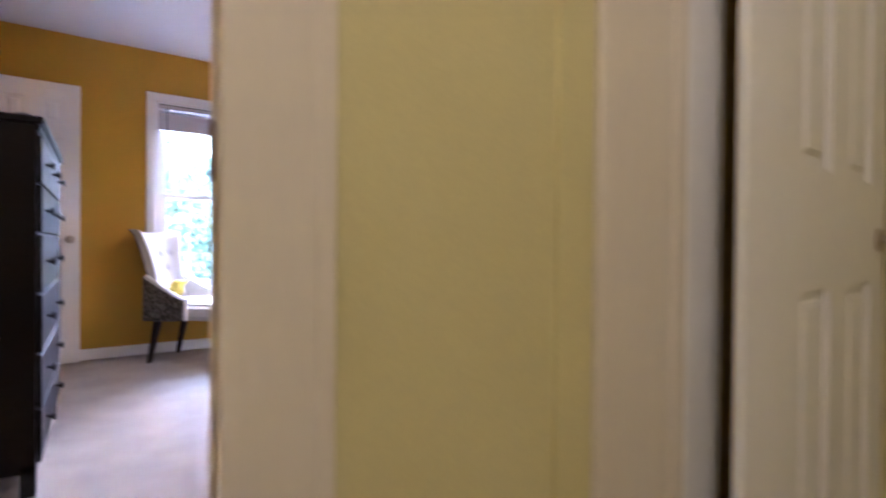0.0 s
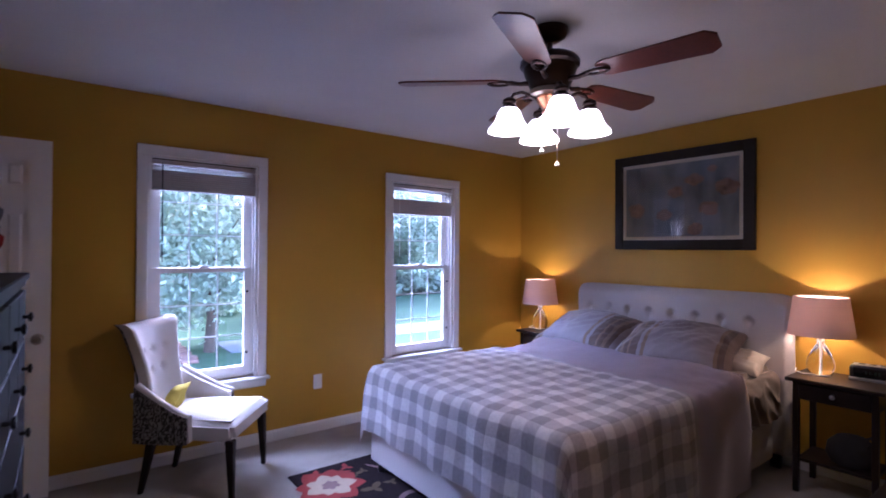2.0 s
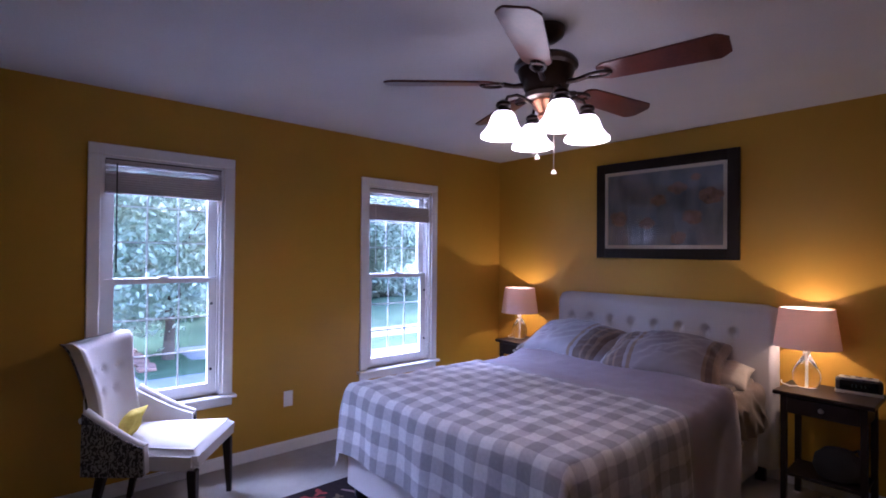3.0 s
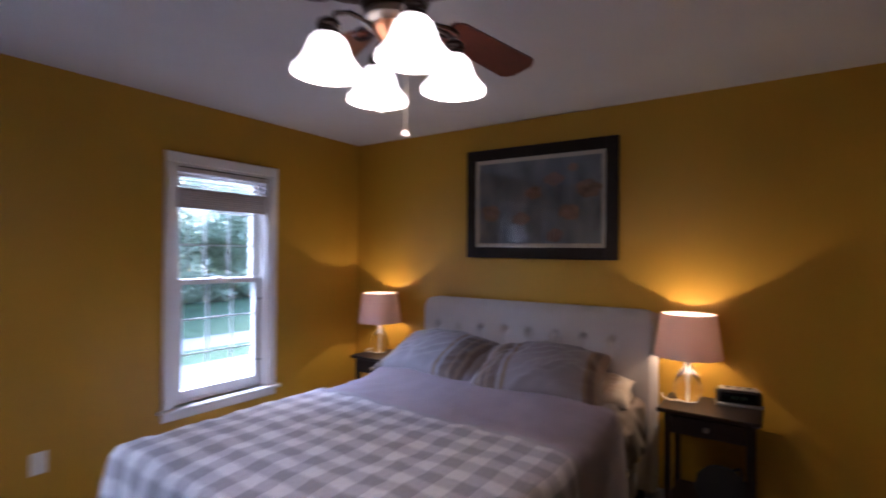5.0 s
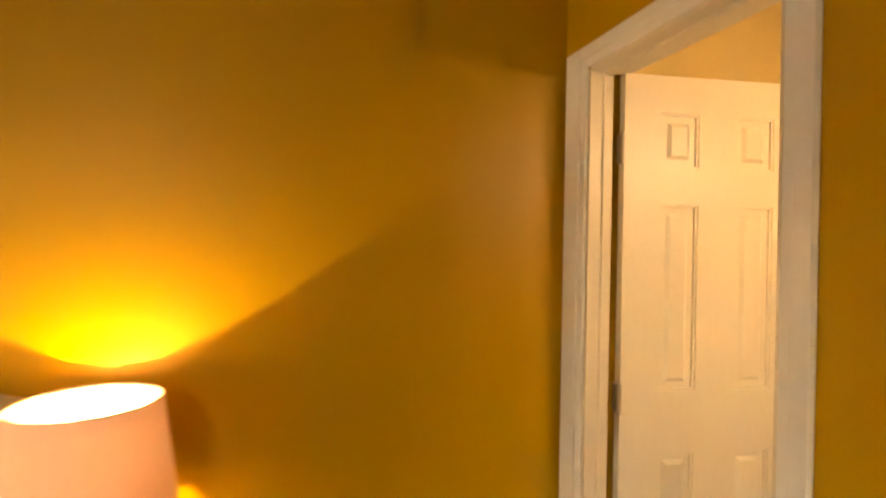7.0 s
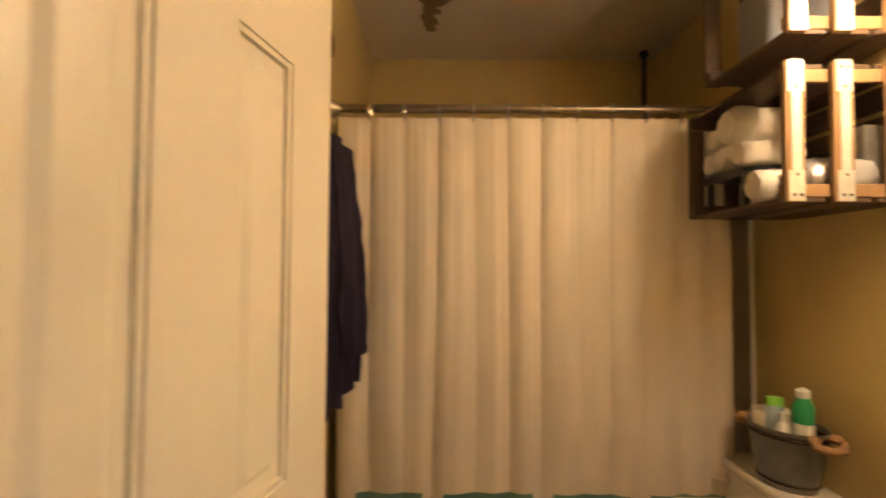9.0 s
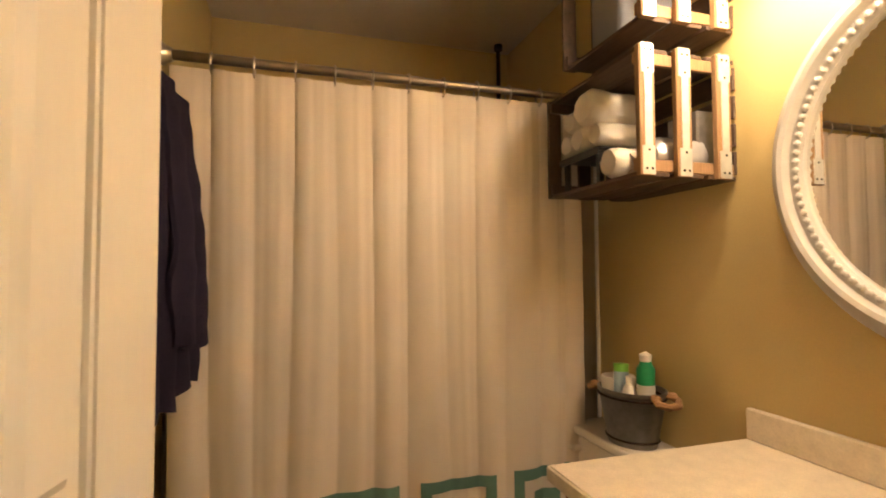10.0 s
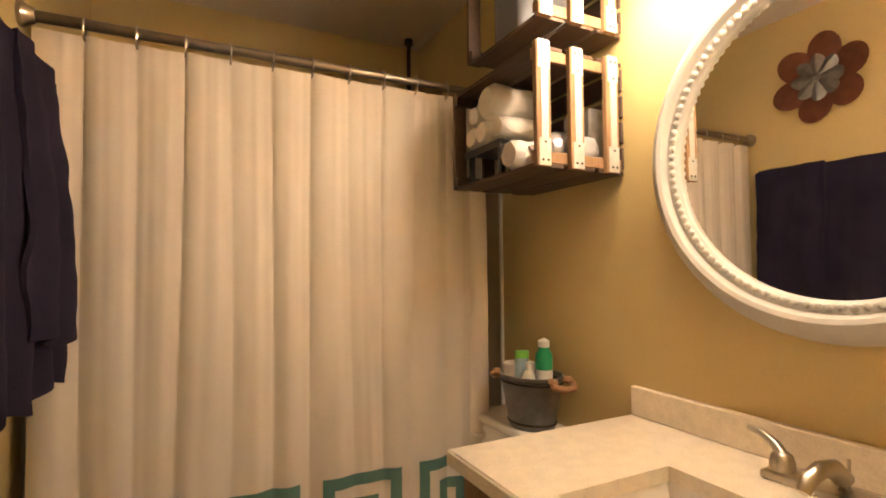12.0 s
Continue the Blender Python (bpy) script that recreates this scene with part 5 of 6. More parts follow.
def drape_x(x, v):
    """Depth of the hanging folds: pinched at the rings, long swells below."""
    xs = x - 0.020 * math.sin(x * 19 + 0.7) * v - 0.014 * math.sin(x * 7 + 4 * v) * v
    q = (RINGS[0] + 0.117 * 12 - xs) / 0.117
    i, s = math.floor(q), q - math.floor(q)

    def pleat(j):
        return 0.0145 + 0.0065 * math.sin(j * 2.4 + 0.7) + 0.004 * math.sin(j * 1.3 + 2.5 * v)
    sharp = min(0.97, 0.64 + 0.12 * math.sin(i * 3.7) + 0.60 * v)
    d = pleat(i) * (0.8 + 0.35 * v) * math.sin(math.pi * s ** sharp)
    for k in range(3):
        c = 0.2 + 0.6 * abs(math.sin(i * 5.1 + k * 2.3)) + 0.10 * v * math.sin(i + k)
        d += 0.0022 * math.sin(i * 7.7 + k * 1.9) * math.exp(-((s - c) / (0.07 + 0.10 * v)) ** 2) * math.sin(math.pi * s)
    d += 0.010 * v * math.sin(x * 9.3 + 1.2) + 0.004 * wob(x, 1.5 * v, 0, 6, 4) + 0.0016 * wob(x * 2, 2 * v, 0, 14, 9)
    return d


CX0, CX1, CTOP, CBOT = 2.352, 3.695, 1.905, 0.16


def curtain_pt(u, v):
    x = CX0 + (CX1 - CX0) * u
    sag = 0.0018 * (1 - math.cos(2 * math.pi * (x - 2.30) / 0.117)) * max(0, 1 - v * 12)
    lean = 0.03 * max(0, 1 - u * 9) * (1 - v)
    x2 = x + lean + 0.03 * v * (0.5 - u)
    return (x2, CY - 0.004 + drape_x(x, v), CTOP - sag - (CTOP - CBOT) * v)


curtain = thing("shower_curtain", (0, 0, 0), 0, "cream cotton shower curtain with teal Greek-key border", "shower curtain")
part("cloth", thicken(sheet(curtain_pt, 300, 40), 0.0012), "curtain", curtain, smooth=True)
for x in RINGS:
    r = part("ring", tube([(x, CY + 0.024 * math.sin(a * math.pi / 8), RODZ - 0.012 + 0.030 * math.cos(a * math.pi / 8)) for a in range(17)], 0.0030, 6), "nickel", curtain)
    part("hook_ball", lathe([(0, -0.004), (0.004, 0), (0, 0.004)], 8, (x, CY + 0.014, CTOP - 0.008)), "nickel", r)


def key_strip(x0, x1, z0, z1):
    """A band of the border, laid on the cloth's own folds."""
    def fn(u, v):
        x, z = x0 + (x1 - x0) * u, z1 + (z0 - z1) * v
        p = curtain_pt((x - CX0) / (CX1 - CX0), (CTOP - z) / (CTOP - CBOT))
        return (p[0], p[1] + 0.0035, p[2])
    return thicken(sheet(fn, max(2, int((x1 - x0) / 0.008)), max(2, int((z1 - z0) / 0.04))), 0.0012)


ZK, BAND = 0.652, 0.036
for a, b in ((2.39, 2.643), (2.712, 2.968), (3.036, 3.336), (3.405, 3.630)):
    pieces = [(a, b, ZK - BAND, ZK), (b - BAND, b, ZK - 0.30, ZK - BAND), (a, a + BAND, ZK - 0.30, ZK - BAND), (a + 0.075, b - 0.075, ZK - 0.075 - BAND, ZK - 0.075),
              (a + 0.075, a + 0.075 + BAND, ZK - 0.26, ZK - 0.075 - BAND), (b - 0.075 - BAND, b - 0.075, ZK - 0.20, ZK - 0.075 - BAND), (a + 0.13, b - 0.075 - BAND, ZK - 0.20, ZK - 0.165)]
    for p in pieces:
        part("key_band", key_strip(*p), "teal", curtain, smooth=True)
liner = thing("shower_liner", (0, 0, 0), 0, "plain tan liner hanging behind the curtain", "shower liner")
part("cloth", thicken(sheet(lambda u, v: (2.43 + 1.26 * u, CY - 0.062 + 0.018 * math.sin(u * 70) + 0.01 * math.sin(u * 23 + v), 1.92 - 1.7 * v), 160, 10), 0.001), "liner", liner, smooth=True)
pole = thing("tension_pole", (2.335, -1.745, 0.47), 0, "dark corner tension pole reaching the bathroom ceiling", "shower caddy")
part("tube", tube([(0, 0, 0), (0, 0, H - 0.494)], 0.011, 12), "bronze", pole, smooth=True)
part("cap", lathe([(0.022, H - 0.506), (0.022, H - 0.479), (0.0, H - 0.478)], 14), "black", pole, smooth=True)
for z in (0.35, 0.75):
    part("shelf", boxes(((0.0, -0.08, z), (0.14, 0.03, z + 0.008)), bevel=0.002), "bronze", pole)

# vanity, sink, faucet
van = thing("vanity_cabinet", (BW, 0.08, 0.006), 0, "brown wooden vanity cabinet under the beige counter", "vanity cabinet")
M["oak"] = mat("brown oak", (0.26, 0.125, 0.05), 0.45, vary=0.25, fine=24, bump=0.1, stretch=(6, 6, 0.7))
part("body", boxes(((0.0, -0.43, 0.09), (0.55, 0.43, 0.70)), ((0.0, -0.43, 0.70), (0.02, 0.43, 0.854)), ((0.53, -0.43, 0.70), (0.55, 0.43, 0.854)), ((0.02, -0.43, 0.70), (0.53, -0.41, 0.854)), ((0.02, 0.41, 0.70), (0.53, 0.43, 0.854))), "oak", van)
part("toe_kick", boxes(((0.0, -0.42, 0.0), (0.48, 0.42, 0.09))), "blackwood", van)
for y0, y1 in ((-0.42, -0.005), (0.005, 0.42)):
    d = part("cabinet_door", boxes(((0.55, y0, 0.11), (0.568, y1, 0.70)), bevel=0.004), "oak", van)
    part("handle", lathe([(0.006, 0), (0.006, 0.014), (0.014, 0.02), (0, 0.028)], 12, (0.568, -0.05 if y0 < 0 else 0.05, 0.60), "x"), "nickel", d, smooth=True)
part("drawer_front", boxes(((0.55, -0.42, 0.715), (0.568, 0.42, 0.845)), bevel=0.004), "oak", van)
SX0, SX1, SY0, SY1 = 2.465, 2.748, -0.095, 0.325
ct = thing("vanity_counter", (0, 0, 0), 0, "speckled beige counter with backsplash and inset sink", "counter")
part("slab", boxes(((BW + 0.001, -0.385, 0.86), (SX0, 0.512, 0.89)), ((SX1, -0.385, 0.86), (2.812, 0.512, 0.89)), ((SX0, -0.385, 0.86), (SX1, SY0, 0.89)), ((SX0, SY1, 0.86), (SX1, 0.512, 0.89))), "counter", ct)
part("edge", boxes(((2.812, -0.385, 0.855), (2.818, 0.512, 0.888)), ((BW + 0.001, -0.391, 0.855), (2.818, -0.385, 0.888)), bevel=0.0025), "counter", ct)
part("backsplash", boxes(((BW + 0.001, -0.385, 0.89), (BW + 0.021, 0.512, 0.968)), bevel=0.003), "counter", ct)


def basin_fn(u, v):
    a, b = 2 * u - 1, 2 * v - 1
    e = max(abs(a), abs(b))
    k = 1.0 if e < 0.70 else max(0.0, 1 - ((e - 0.70) / 0.30) ** 1.5)
    return ((SX0 + SX1) / 2 + a * (SX1 - SX0 + 0.012) / 2, (SY0 + SY1) / 2 + b * (SY1 - SY0 + 0.012) / 2, 0.870 - 0.13 * k ** 0.6)


part("sink_basin", thicken(sheet(basin_fn, 36, 36), 0.006), "porcelain", ct, "white rectangular undermount basin", True)
part("drain", lathe([(0.022, 0.740), (0.022, 0.744), (0.0, 0.745)], 18, ((SX0 + SX1) / 2, (SY0 + SY1) / 2, 0.0)), "nickel", ct, smooth=True)
fc = thing("faucet", (2.325, 0.145, 0.89), 0, "brushed nickel two-lever bathroom faucet", "faucet")
part("base_plate", boxes(((-0.028, -0.125, 0), (0.032, 0.125, 0.016)), bevel=0.006, segs=2), "nickel", fc, smooth=True)
part("spout", tube([(0.0, 0, 0.012), (0.004, 0, 0.036), (0.03, 0, 0.058), (0.07, 0, 0.064), (0.11, 0, 0.052), (0.122, 0, 0.036)], [0.018, 0.017, 0.0155, 0.014, 0.013, 0.011], 14), "nickel", fc, smooth=True)
part("lift_rod", tube([(-0.016, 0, 0.01), (-0.018, 0, 0.065)], 0.003), "nickel", fc)
for s in (-1, 1):
    h = part("handle", lathe([(0.022, 0.012), (0.022, 0.03), (0.018, 0.044), (0.010, 0.05), (0.0, 0.052)], 20, (0, s * 0.10, 0)), "nickel", fc, smooth=True)
    part("lever", tube([(0.0, s * 0.10, 0.044), (-0.006, s * 0.115, 0.058), (-0.012, s * 0.145, 0.070), (-0.016, s * 0.172, 0.074)], [0.011, 0.010, 0.008, 0.006], 10), "nickel", h, smooth=True)

# round mirror with a beaded white frame
MY, MZ = 0.107, 1.543
mir = thing("round_mirror", (BW, MY, MZ), 0, "round wall mirror in a wide white frame with beading", "mirror")
prof = [(0.318, 0.010), (0.318, 0.026), (0.326, 0.034), (0.343, 0.036), (0.350, 0.052), (0.360, 0.056), (0.378, 0.046), (0.394, 0.024), (0.401, 0.010), (0.401, 0.002)]
segs = 96
bm = bmesh.new()
rings = [[bm.verts.new((h, r * math.cos(2 * math.pi * i / segs), r * math.sin(2 * math.pi * i / segs))) for i in range(segs)] for r, h in prof]
for lo, hi in zip(rings, rings[1:]):
    for i in range(segs):
        bm.faces.new((lo[i], lo[(i + 1) % segs], hi[(i + 1) % segs], hi[i]))
part("frame", bm, "mirror_white", mir, smooth=True)
part("glass", lathe([(0.324, 0.012), (0.324, 0.016)], 96, axis="x"), "mirror", mir, "clear mirror glass")
bm = bmesh.new()
bead = [(0, -0.009), (0.0062, -0.006), (0.0085, 0.0), (0.0062, 0.006), (0.0, 0.009)]
for i in range(104):
    a = 2 * math.pi * i / 104
    lathe(bead, 8, (0.034, 0.330 * math.cos(a), 0.330 * math.sin(a)), "x", bm)
tagged(part("beading", bm, "mirror_white", mir, "row of small white beads", True), kind="stuff")

vl = thing("vanity_light", (BW, 0.05, 2.16), 0, "three-shade vanity light over the round mirror", "wall light")
part("back_plate", boxes(((0.0005, -0.32, -0.04), (0.022, 0.32, 0.04)), bevel=0.006), "nickel", vl)
for dy in (-0.25, 0.0, 0.25):
    part("arm", tube([(0.02, dy, 0), (0.10, dy, 0.012), (0.18, dy, -0.01)], 0.008), "nickel", vl, smooth=True)
    part("shade", thicken(shell([(0.028, -0.02), (0.040, -0.045), (0.055, -0.09), (0.070, -0.125)], 24, (0.18, dy, 0)), 0.003), "vanityglass", vl, "lit frosted glass bell", True)


# crates on the wall
def crate(at, ln, dp, ht, label):
    """Open side to +x; slatted ends with metal straps; origin at the lower back corner of the far end."""
    c = thing("wooden_crate", at, 0, label, "crate", "crates on the bathroom wall")
    t = 0.011
    for z0 in (0.0, ht - t):
        for i in range(3):
            x0 = dp * (i / 3) + 0.004
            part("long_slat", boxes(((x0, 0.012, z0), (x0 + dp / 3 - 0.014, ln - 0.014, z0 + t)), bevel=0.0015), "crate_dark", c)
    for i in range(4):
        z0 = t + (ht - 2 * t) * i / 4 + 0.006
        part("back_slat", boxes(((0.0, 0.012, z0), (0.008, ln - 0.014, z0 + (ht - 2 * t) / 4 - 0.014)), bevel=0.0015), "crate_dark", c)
    for i in range(3):
        x0 = [0.036, dp / 2 + 0.002, dp - 0.047][i]
        # near-end slats and rails are pale, every other slat darker
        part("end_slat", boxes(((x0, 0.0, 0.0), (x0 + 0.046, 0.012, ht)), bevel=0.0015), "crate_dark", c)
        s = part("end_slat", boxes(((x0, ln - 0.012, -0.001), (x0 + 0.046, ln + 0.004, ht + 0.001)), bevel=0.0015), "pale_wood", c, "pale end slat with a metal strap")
        bm = boxes(((x0 + 0.004, ln + 0.0045, 0.0), (x0 + 0.040, ln + 0.0065, 0.07)), ((x0 + 0.010, ln + 0.0045, 0.07), (x0 + 0.032, ln + 0.0065, ht - 0.07)), ((x0 + 0.004, ln + 0.0045, ht - 0.07), (x0 + 0.040, ln + 0.0065, ht)), ((x0 + 0.006, ln - 0.02, ht + 0.0015), (x0 + 0.040, ln + 0.0065, ht + 0.003)))
        part("strap", bm, "strap", s, "riveted metal strap")
        for z in (0.014, 0.060, ht - 0.060, ht - 0.014):
            for k in ((0.013, 0.029) if z in (0.014, ht - 0.014) else (0.021,)):
                part("rivet", lathe([(0.0035, 0), (0.0035, 0.001), (0.0, 0.002)], 8, (x0 + k, ln + 0.0065, z), "y"), "knob", s)
    for z0 in (0.012, ht - 0.042):
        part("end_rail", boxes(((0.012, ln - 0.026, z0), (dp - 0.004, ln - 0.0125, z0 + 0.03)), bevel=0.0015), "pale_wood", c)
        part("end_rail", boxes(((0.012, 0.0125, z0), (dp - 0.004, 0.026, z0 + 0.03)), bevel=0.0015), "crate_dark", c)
    part("corner_block", boxes(((dp - 0.06, ln - 0.026, ht - 0.11), (dp - 0.012, ln - 0.013, ht - 0.042))), "pale_wood", c)
    return c


crate((BW + 0.001, -0.842, 1.552), 0.451, 0.320, 0.322, "wooden crate on the wall holding white towels")
crate((BW + 0.001, -0.757, 1.945), 0.367, 0.310, 0.322, "wooden crate mounted above the other")


def towel_roll(name, at, r, length, turn, label, material="whitetowel", group="rolled towels"):
    bm = bmesh.new()
    nseg, nl = 26, 10
    rings = []
    for j in range(nl + 1):
        s = j / nl
        e = min(s, 1 - s)
        ring = []
        for i in range(nseg):
            a = 2 * math.pi * i / nseg
            rr = r * (1 - 0.22 * math.exp(-e * 22)) * (1 + 0.16 * wob(math.cos(a), math.sin(a), s * 2, 1.6, at[1] * 9) + 0.10 * wob(math.cos(a), math.sin(a), s * 3, 4.0, at[1] * 5)) * (1 - 0.10 * max(0, -math.sin(a)))
            ring.append(bm.verts.new((rr * math.cos(a), (s - 0.5) * length, rr * math.sin(a))))
        rings.append(ring)
    for lo, hi in zip(rings, rings[1:]):
        for i in range(nseg):
            bm.faces.new((lo[i], lo[(i + 1) % nseg], hi[(i + 1) % nseg], hi[i]))
    for ring, y in ((rings[0], 0.012), (rings[-1], -0.012)):
        cen = bm.verts.new((0, ring[0].co.y + y, 0))
        for i in range(nseg):
            bm.faces.new((ring[i], ring[(i + 1) % nseg], cen))
    ob = obj(name, bm, material, True)
    ob.matrix_world = pose(*at, 0, 0, turn)
    return tagged(ob, label, "towel", group)


tray = thing("crate_shelf", (2.43, -0.705, 1.5645), 0, "small black shelf tray inside the crate", "tray")
part("tray_top", boxes(((-0.09, -0.105, 0.096), (0.10, 0.115, 0.108)), bevel=0.006), "black", tray)
for x in (-0.08, 0.075):
    for y in (-0.09, 0.085):
        part("foot", boxes(((x, y, 0), (x + 0.015, y + 0.015, 0.097))), "black", tray)
part("front_lip", boxes(((0.096, -0.10, 0.085), (0.101, 0.11, 0.107))), "black", tray)
for y, z, r, ln, tn in ((-0.838, 1.706, 0.036, 0.17, 90), (-0.762, 1.709, 0.040, 0.18, 88), (-0.688, 1.706, 0.037, 0.17, 92), (-0.826, 1.776, 0.036, 0.16, 90), (-0.730, 1.792, 0.056, 0.19, 91)):
    towel_roll("rolled_towel", (2.445, y + 0.07, z + 0.004), r, ln, tn, "white terry washcloth rolled up in the crate")
towel_roll("rolled_towel", (2.46, -0.545, 1.610), 0.045, 0.15, 90, "white terry washcloth rolled beside the black tray")
towel_roll("rolled_towel", (2.42, -0.505, 1.604), 0.036, 0.15, 86, "cream folded washcloth in the crate", "sheet")
towel_roll("toiletry_bag", (2.39, -0.465, 1.615), 0.05, 0.16, 90, "clear-grey toiletry pouch in the crate", "silver", "crate toiletries")
box_ob = tagged(obj("toiletry_box", boxes(((2.28, -0.54, 1.564), (2.34, -0.43, 1.74)), bevel=0.004), "steel"), "dull grey carton standing in the crate", "box")
tagged(obj("folded_cloth", boxes(((2.28, -0.69, 1.957), (2.49, -0.53, 2.17)), bevel=0.03, segs=3), "grey_cloth", True), "greyish folded cloth in the upper crate", "cloth")

# toilet with the tub of toiletries
wc = thing("toilet", (BW, -0.785, 0.006), 0, "white porcelain toilet between vanity and bathtub", "toilet")
part("tank", boxes(((0.008, -0.185, 0.38), (0.168, 0.185, 0.742)), bevel=0.02, segs=3), "porcelain", wc, smooth=True)
part("tank_lid", boxes(((0.004, -0.20, 0.742), (0.182, 0.20, 0.774)), bevel=0.011, segs=3), "porcelain", wc, smooth=True)
lv = part("flush_lever", tube([(0.168, -0.13, 0.70), (0.190, -0.13, 0.70), (0.194, -0.165, 0.697), (0.192, -0.20, 0.69)], [0.012, 0.010, 0.008, 0.009], 10), "porcelain", wc, smooth=True)
bm = lathe([(0.10, 0.0), (0.11, 0.06), (0.10, 0.20), (0.15, 0.32), (0.185, 0.385), (0.19, 0.40)], 32)
bm.transform(Matrix.Translation((0.43, 0, 0)) @ Matrix.Diagonal((1.25, 0.98, 1, 1)))
part("bowl", bm, "porcelain", wc, smooth=True)
bm = lathe([(0.19, 0.40), (0.195, 0.41), (0.19, 0.432), (0.05, 0.438)], 32)
bm.transform(Matrix.Translation((0.43, 0, 0)) @ Matrix.Diagonal((1.22, 0.98, 1, 1)))
part("lid", bm, "porcelain", wc, smooth=True)
tb = thing("metal_tub", (2.338, -0.722, 0.78), 12, "oval galvanised tub with rope handles, full of toiletries", "tub")
bm = shell([(0.001, 0.004), (0.060, 0.004), (0.064, 0.0), (0.066, 0.012), (0.088, 0.155), (0.092, 0.160), (0.092, 0.170), (0.087, 0.170), (0.080, 0.155)], 36)
bm.transform(Matrix.Diagonal((1.0, 1.22, 1, 1)))
part("bucket", bm, "steel", tb, smooth=True)
for z, r in ((0.020, 0.069), (0.148, 0.089)):
    part("band", tube([(r * math.cos(a * math.pi / 18), 1.22 * r * math.sin(a * math.pi / 18), z) for a in range(37)], 0.0035, 6), "bronze", tb, smooth=True)
for s in (-1, 1):
    part("rope_handle", tube([(0.03, s * 0.106, 0.165), (0.045, s * 0.132, 0.152), (0.02, s * 0.152, 0.144), (-0.02, s * 0.152, 0.144), (-0.045, s * 0.132, 0.152), (-0.03, s * 0.106, 0.165)], 0.011, 8), "rope", tb, "knotted jute rope", True)
    for k in (0.036, -0.036):
        part("rope_knot", lathe([(0, -0.014), (0.012, -0.009), (0.016, 0), (0.012, 0.009), (0, 0.014)], 10, (k, s * 0.120, 0.162)), "rope", tb, smooth=True)


def bottle(name, at, profile, material, cap_profile, cap_material, label, tilt=0):
    b = thing(name, at, 0, label, "bottle", "toiletries in the tub")
    b.matrix_world = pose(*at, tilt, -tilt * 0.6, 0)
    part("body", lathe(profile, 20), material, b, smooth=True)
    part("cap", lathe(cap_profile, 20), cap_material, b, smooth=True)
    return b


tr_ = thing("toilet_roll", (2.338, -0.787, 0.878), 0, "white toilet paper roll in the metal tub", "toilet roll")
bm = shell([(0.020, 0.0), (0.052, 0.0), (0.054, 0.004), (0.054, 0.092), (0.052, 0.096), (0.020, 0.096), (0.020, 0.0)], 30)
part("paper", bm, "whitetowel", tr_, smooth=True)
bottle("spray_can", (2.361, -0.737, 0.83), [(0.026, 0), (0.027, 0.14), (0.022, 0.165)], "blue_can", [(0.023, 0.165), (0.024, 0.19), (0.0, 0.193)], "lime", "pale blue can with a lime green cap", 6)
bottle("pump_bottle", (2.371, -0.685, 0.83), [(0.024, 0), (0.025, 0.11), (0.014, 0.135)], "white", [(0.011, 0.135), (0.012, 0.160), (0.0, 0.165)], "white", "white bottle with a small white cap", 4)
bottle("spray_can", (2.331, -0.665, 0.835), [(0.026, 0), (0.027, 0.13), (0.026, 0.14)], "white", [(0.027, 0.14), (0.027, 0.185), (0.018, 0.2), (0.016, 0.225), (0.0, 0.232)], "green_cap", "white spray can with a green collar", -3)
part("nozzle", lathe([(0.017, 0.202), (0.018, 0.228), (0.0, 0.238)], 16), "white", bpy.data.objects["spray_can.001"], "white nozzle", True)
bottle("lotion_bottle", (2.303, -0.722, 0.825), [(0.022, 0), (0.023, 0.11), (0.012, 0.13)], "cork", [(0.010, 0.13), (0.010, 0.15), (0.0, 0.152)], "white", "small brown bottle with a pale cap", 2)

# towel bar with two navy towels
BARX, BARZ = 3.652, 1.735
bar = thing("towel_bar", (0, 0, 0), 0, "brushed nickel towel bar on the bathroom wall", "towel bar")
part("bar", tube([(BARX, -0.880, BARZ), (BARX, -0.175, BARZ)], 0.008, 12), "nickel", bar, smooth=True)
for y in (-0.872, -0.185):
    part("post", lathe([(0.022, 0), (0.020, -0.008), (0.010, -0.016), (0.010, BARX - BE)], 16, (BE, y, BARZ), "x"), "nickel", bar, smooth=True)


def hung_towel(y0, y1, front, back, swell, seed, label):
    def fn(u, v):
        y = y0 + (y1 - y0) * u
        total = front + back
        s = v * total
        r = 0.014 + swell * 0.3
        if s < front:
            k = (front - s) / front
            x = BARX - r - swell * min(1, k * 2.2) - (0.006 + 0.014 * k) * (1 + math.sin(y * 44 + seed + 2.0 * wob(y, 0.5 * k, 0, 6, seed))) - 0.006 * wob(y, k, 1, 11, seed)
            z = BARZ + 0.012 - (front - s) - 0.015 * math.sin(y * 21 + seed) * k
        else:
            k = (s - front) / back
            x = BARX + min(r, 0.03 * min(1, k * 6)) - 0.005 + 0.004 * math.sin(y * 40 + seed) * k
            z = BARZ + 0.012 - (s - front) - 0.02 * math.sin(y * 17 + seed) * k
        crest = max(0, 1 - abs(s - front) / 0.03)
        return (x, y + 0.012 * wob(y, v, 2, 5, seed), z + 0.006 * crest)
    ob = obj("bath_towel", thicken(sheet(fn, 70, 60), 0.010), "towel", True)
    return tagged(ob, label, "towel", "navy towels")


hung_towel(-0.855, -0.20, 0.715, 0.70, 0.004, 2.0, "long navy terry towel hanging over the bar")
hung_towel(-0.845, -0.56, 0.60, 0.02, 0.028, 4.4, "navy terry towel folded over the other one")

